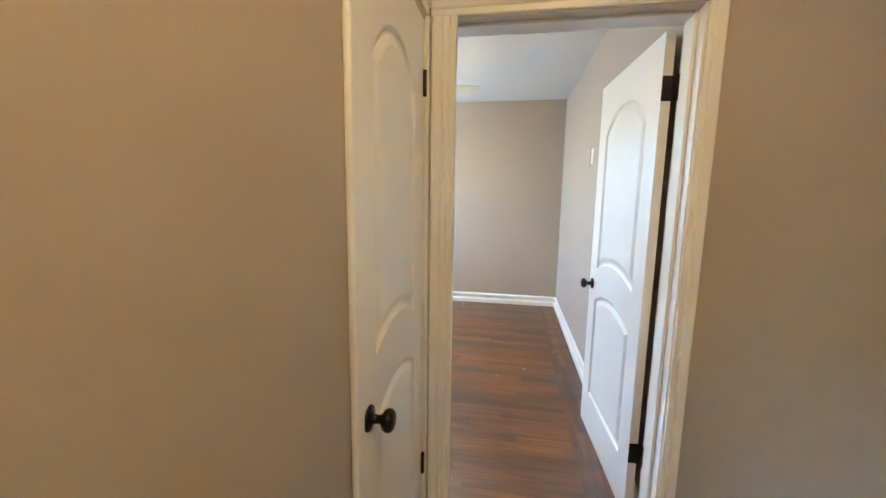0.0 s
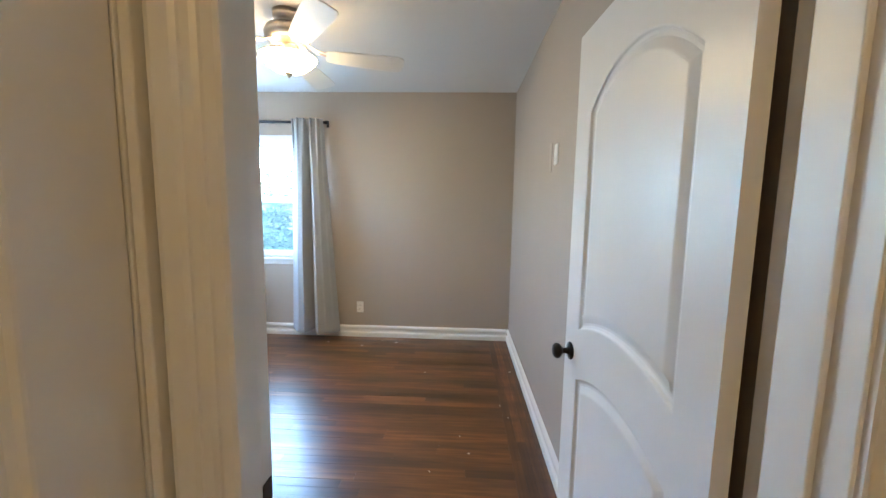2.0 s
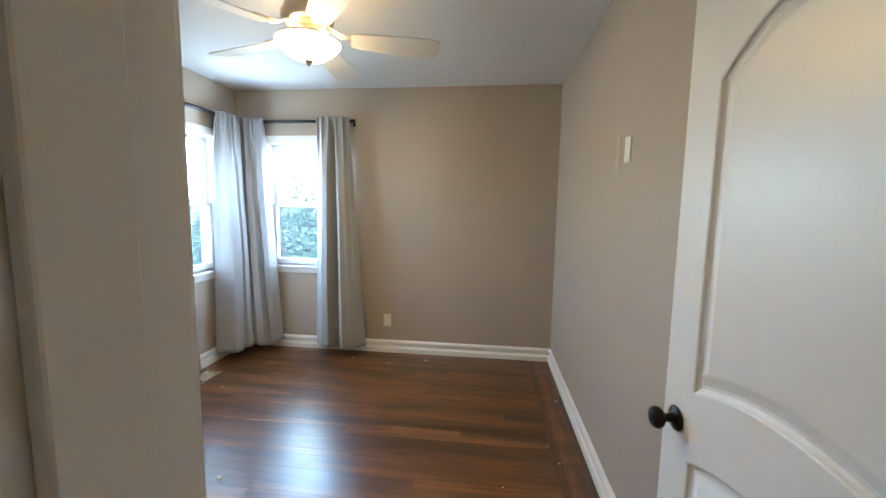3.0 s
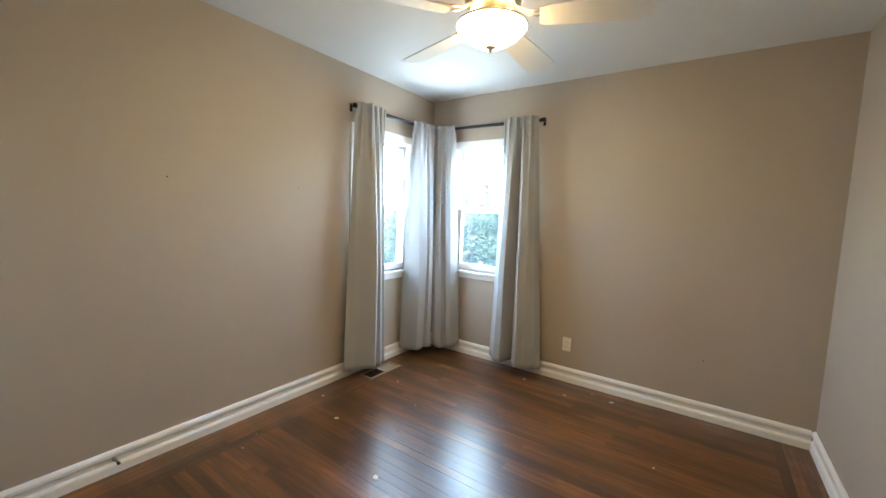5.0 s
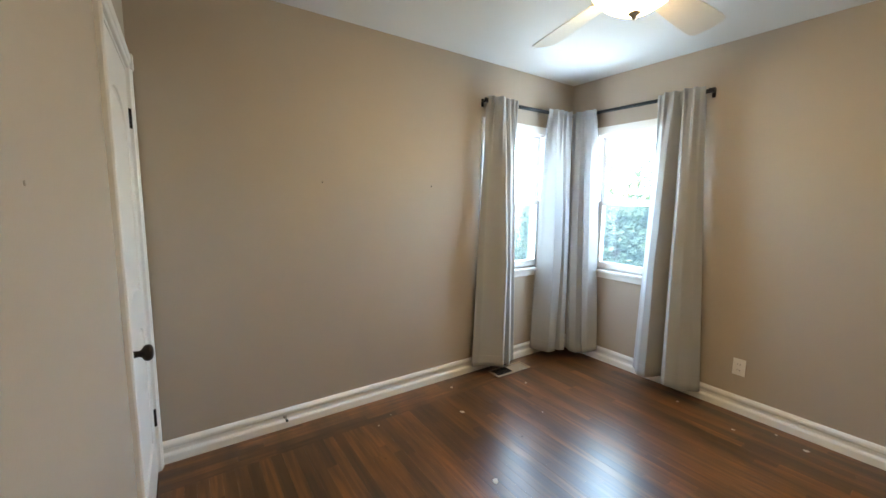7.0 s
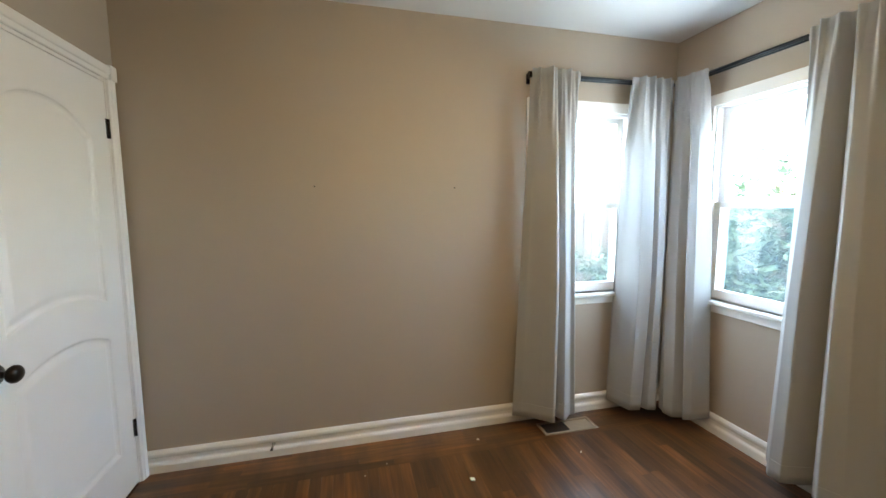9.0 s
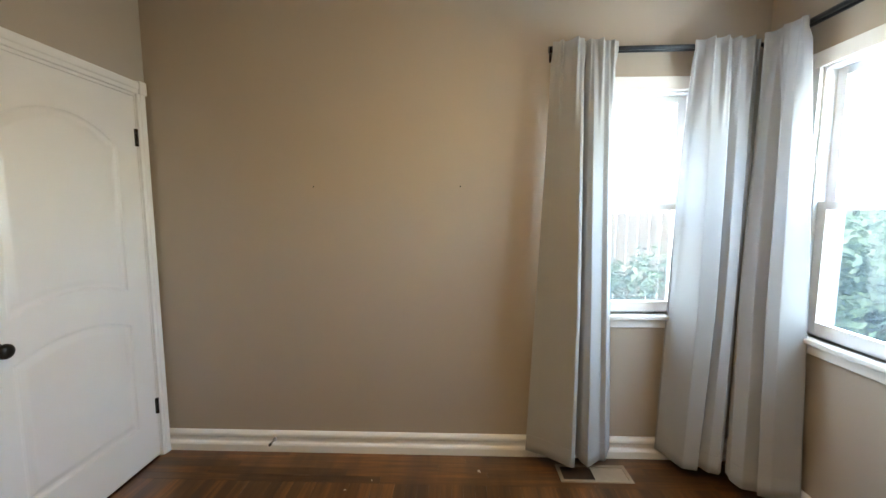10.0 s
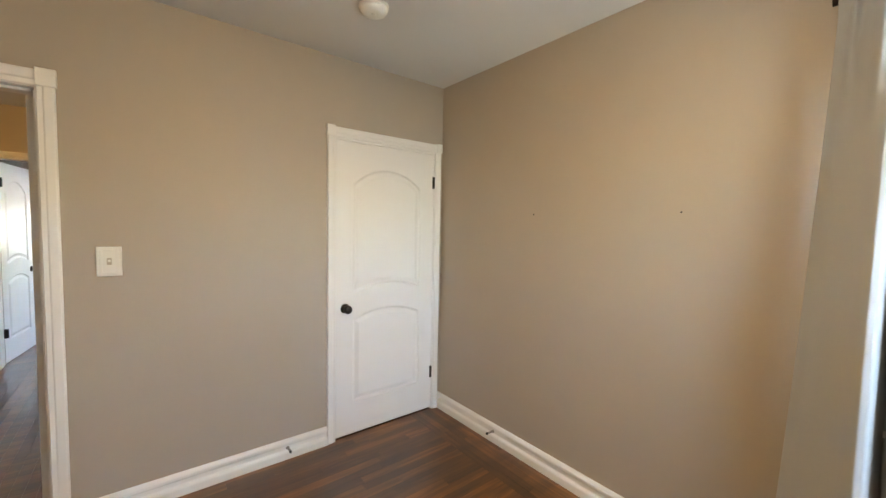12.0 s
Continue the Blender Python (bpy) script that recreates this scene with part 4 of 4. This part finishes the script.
leafy("tree", (-3.55, 7.5, GROUND), 1.9, 0.08, [(0.0, 0, 2.1, 0.42), (0.42, 0.15, 2.42, 0.36), (-0.35, -0.1, 2.3, 0.34), (0.2, 0, 1.75, 0.36), (-0.75, 0.1, 1.95, 0.34), (0.75, 0, 2.0, 0.3)], 2200, 0.055, 21, "small leafy tree with a brown trunk by the fence", "tree")
for k, (x, y, w) in enumerate(((-3.3, 7.6, 1.1), (-1.6, 7.7, 1.0), (-4.4, 7.4, 1.15), (-2.5, 7.5, 1.05), (-5.2, 7.7, 1.1), (-3.9, 7.1, 1.1), (-4.8, 6.9, 1.15))):
    leafy("shrub", (x, y, GROUND), 0.8, 0.03, [(0, 0, 0.75, 0.5 * w), (0.4, 0.1, 1.1, 0.42 * w), (-0.4, 0.05, 1.05, 0.42 * w), (0.1, -0.2, 1.5, 0.36 * w), (-0.15, 0.1, 1.45, 0.34 * w)], 1700, 0.06, 50 + k, "tall leafy green shrub in front of the fence", "shrub")
for k, (x, y) in enumerate(((-5.0, 4.3), (-4.9, 6.2), (-5.1, 5.0))):
    leafy("shrub", (x, y, GROUND), 0.6, 0.03, [(0, 0, 0.8, 0.36), (0.1, 0.3, 1.1, 0.30), (-0.05, -0.3, 1.0, 0.28)], 700, 0.055, 70 + k, "leafy shrub beside the side fence", "shrub")

# ---- floors: sub-floor, hall boards, then single boards of the bedroom ----
tagged(mesh_ob("floor_hall", boxes((HL - TH, HE - TH, -0.06, HR + TH, HB, -0.0185), (-2.2, -5.2, -0.06, 2.4, HE - TH, -0.0185)), SUBFLOOR), "dark stained oak boards of the hall", "floor", kind="structure")
floor = tagged(mesh_ob("floor", boxes((L, HB, -0.06, R, F, -0.0185)), SUBFLOOR), "dark reddish-brown oak strip floor with worn glossy finish and borders", "floor", kind="structure")
PLANKS = {}


def plank_mesh(length, width):
    key = (round(length, 3), round(width, 4))
    if key not in PLANKS:
        bm = bmesh.new()
        l, w, g, e = length, width, 0.0001, 0.0003
        lo = [bm.verts.new(v) for v in ((g, g, -0.018), (l - g, g, -0.018), (l - g, w - g, -0.018), (g, w - g, -0.018))]
        md = [bm.verts.new(v) for v in ((g, g, -e), (l - g, g, -e), (l - g, w - g, -e), (g, w - g, -e))]
        hi = [bm.verts.new(v) for v in ((g + e, g + e, 0), (l - g - e, g + e, 0), (l - g - e, w - g - e, 0), (g + e, w - g - e, 0))]
        for i in range(4):
            j = (i + 1) % 4
            bm.faces.new((lo[i], lo[j], md[j], md[i]))
            bm.faces.new((md[i], md[j], hi[j], hi[i]))
        bm.faces.new(hi)
        me = bpy.data.meshes.new("plank")
        bm.to_mesh(me)
        bm.free()
        me.materials.append(FLOOR)
        PLANKS[key] = me
    return PLANKS[key]


prng = random.Random(7)


def run(x, y, length, width, along_y, lengths=(0.45, 0.6, 0.75, 0.9, 1.1, 1.35)):
    """One row of boards end to end from (x, y)."""
    done = 0.0
    first_cut = prng.choice(lengths) * prng.uniform(0.4, 1.0)
    while length - done > 1e-4:
        l = round(first_cut, 2) if done == 0 else prng.choice(lengths)
        if length - done - l < 0.25:
            l = length - done
        ob = new("plank", plank_mesh(l, width))
        ob.parent = floor
        if along_y:
            ob.matrix_basis = pose(x + width, y + done, prng.uniform(-0.0001, 0), prng.uniform(-0.12, 0.12), 0, 90)
        else:
            ob.matrix_basis = pose(x + done, y, prng.uniform(-0.0001, 0), prng.uniform(-0.12, 0.12), prng.uniform(-0.03, 0.03), 0)
        done += l


XL, XR, YB, YF = L + 0.2625, R - 0.21, B + 0.21, F - 0.21
for k in range(5):
    run(L + 0.0525 * k, B, F - B, 0.0525, True)
for k in range(4):
    run(XR + 0.0525 * k, B, F - B, 0.0525, True)
for k in range(4):
    run(XL, YF + 0.0525 * k, XR - XL, 0.0525, False)
for k in range(4):
    run(XL, B + 0.0525 * k, XR - XL, 0.0525, False)
rows_n = 49
bw = (YF - YB) / rows_n
for k in range(rows_n):
    run(XL, YB + bw * k, XR - XL, bw, False)
# threshold boards under the doors
run(EX0, HB, EX1 - EX0, (B - HB) / 3, False)
run(EX0, HB + (B - HB) / 3, EX1 - EX0, (B - HB) / 3, False)
run(EX0, HB + 2 * (B - HB) / 3, EX1 - EX0, (B - HB) / 3, False)

# hall boards, joined
co, fa = [], []
hr = random.Random(9)
for x0, y0, x1, y1 in ((HL, HE - TH, HR, HB), (-2.2, -5.2, 2.4, HE - TH)):
    x = x0
    while x < x1 - 1e-4:
        w = min(0.057, x1 - x)
        y = y0
        while y < y1 - 1e-4:
            l = min(hr.uniform(0.5, 1.4), y1 - y)
            k = len(co)
            co += [(x + 0.0006, y + 0.0006, -0.001), (x + w - 0.0006, y + 0.0006, -0.001), (x + w - 0.0006, y + l - 0.0006, -0.001), (x + 0.0006, y + l - 0.0006, -0.001)]
            co += [(x, y, -0.018), (x + w, y, -0.018), (x + w, y + l, -0.018), (x, y + l, -0.018)]
            fa += [(k, k + 1, k + 2, k + 3), (k, k + 4, k + 5, k + 1), (k + 1, k + 5, k + 6, k + 2), (k + 2, k + 6, k + 7, k + 3), (k + 3, k + 7, k + 4, k)]
            y += l
        x += w
me = bpy.data.meshes.new("hall_boards")
me.from_pydata(co, [], fa)
me.materials.append(FLOOR)
hb = new("hall_boards", me)
hb.parent = bpy.data.objects["floor_hall"]
tagged(hb, "dark stained oak boards", kind="stuff")
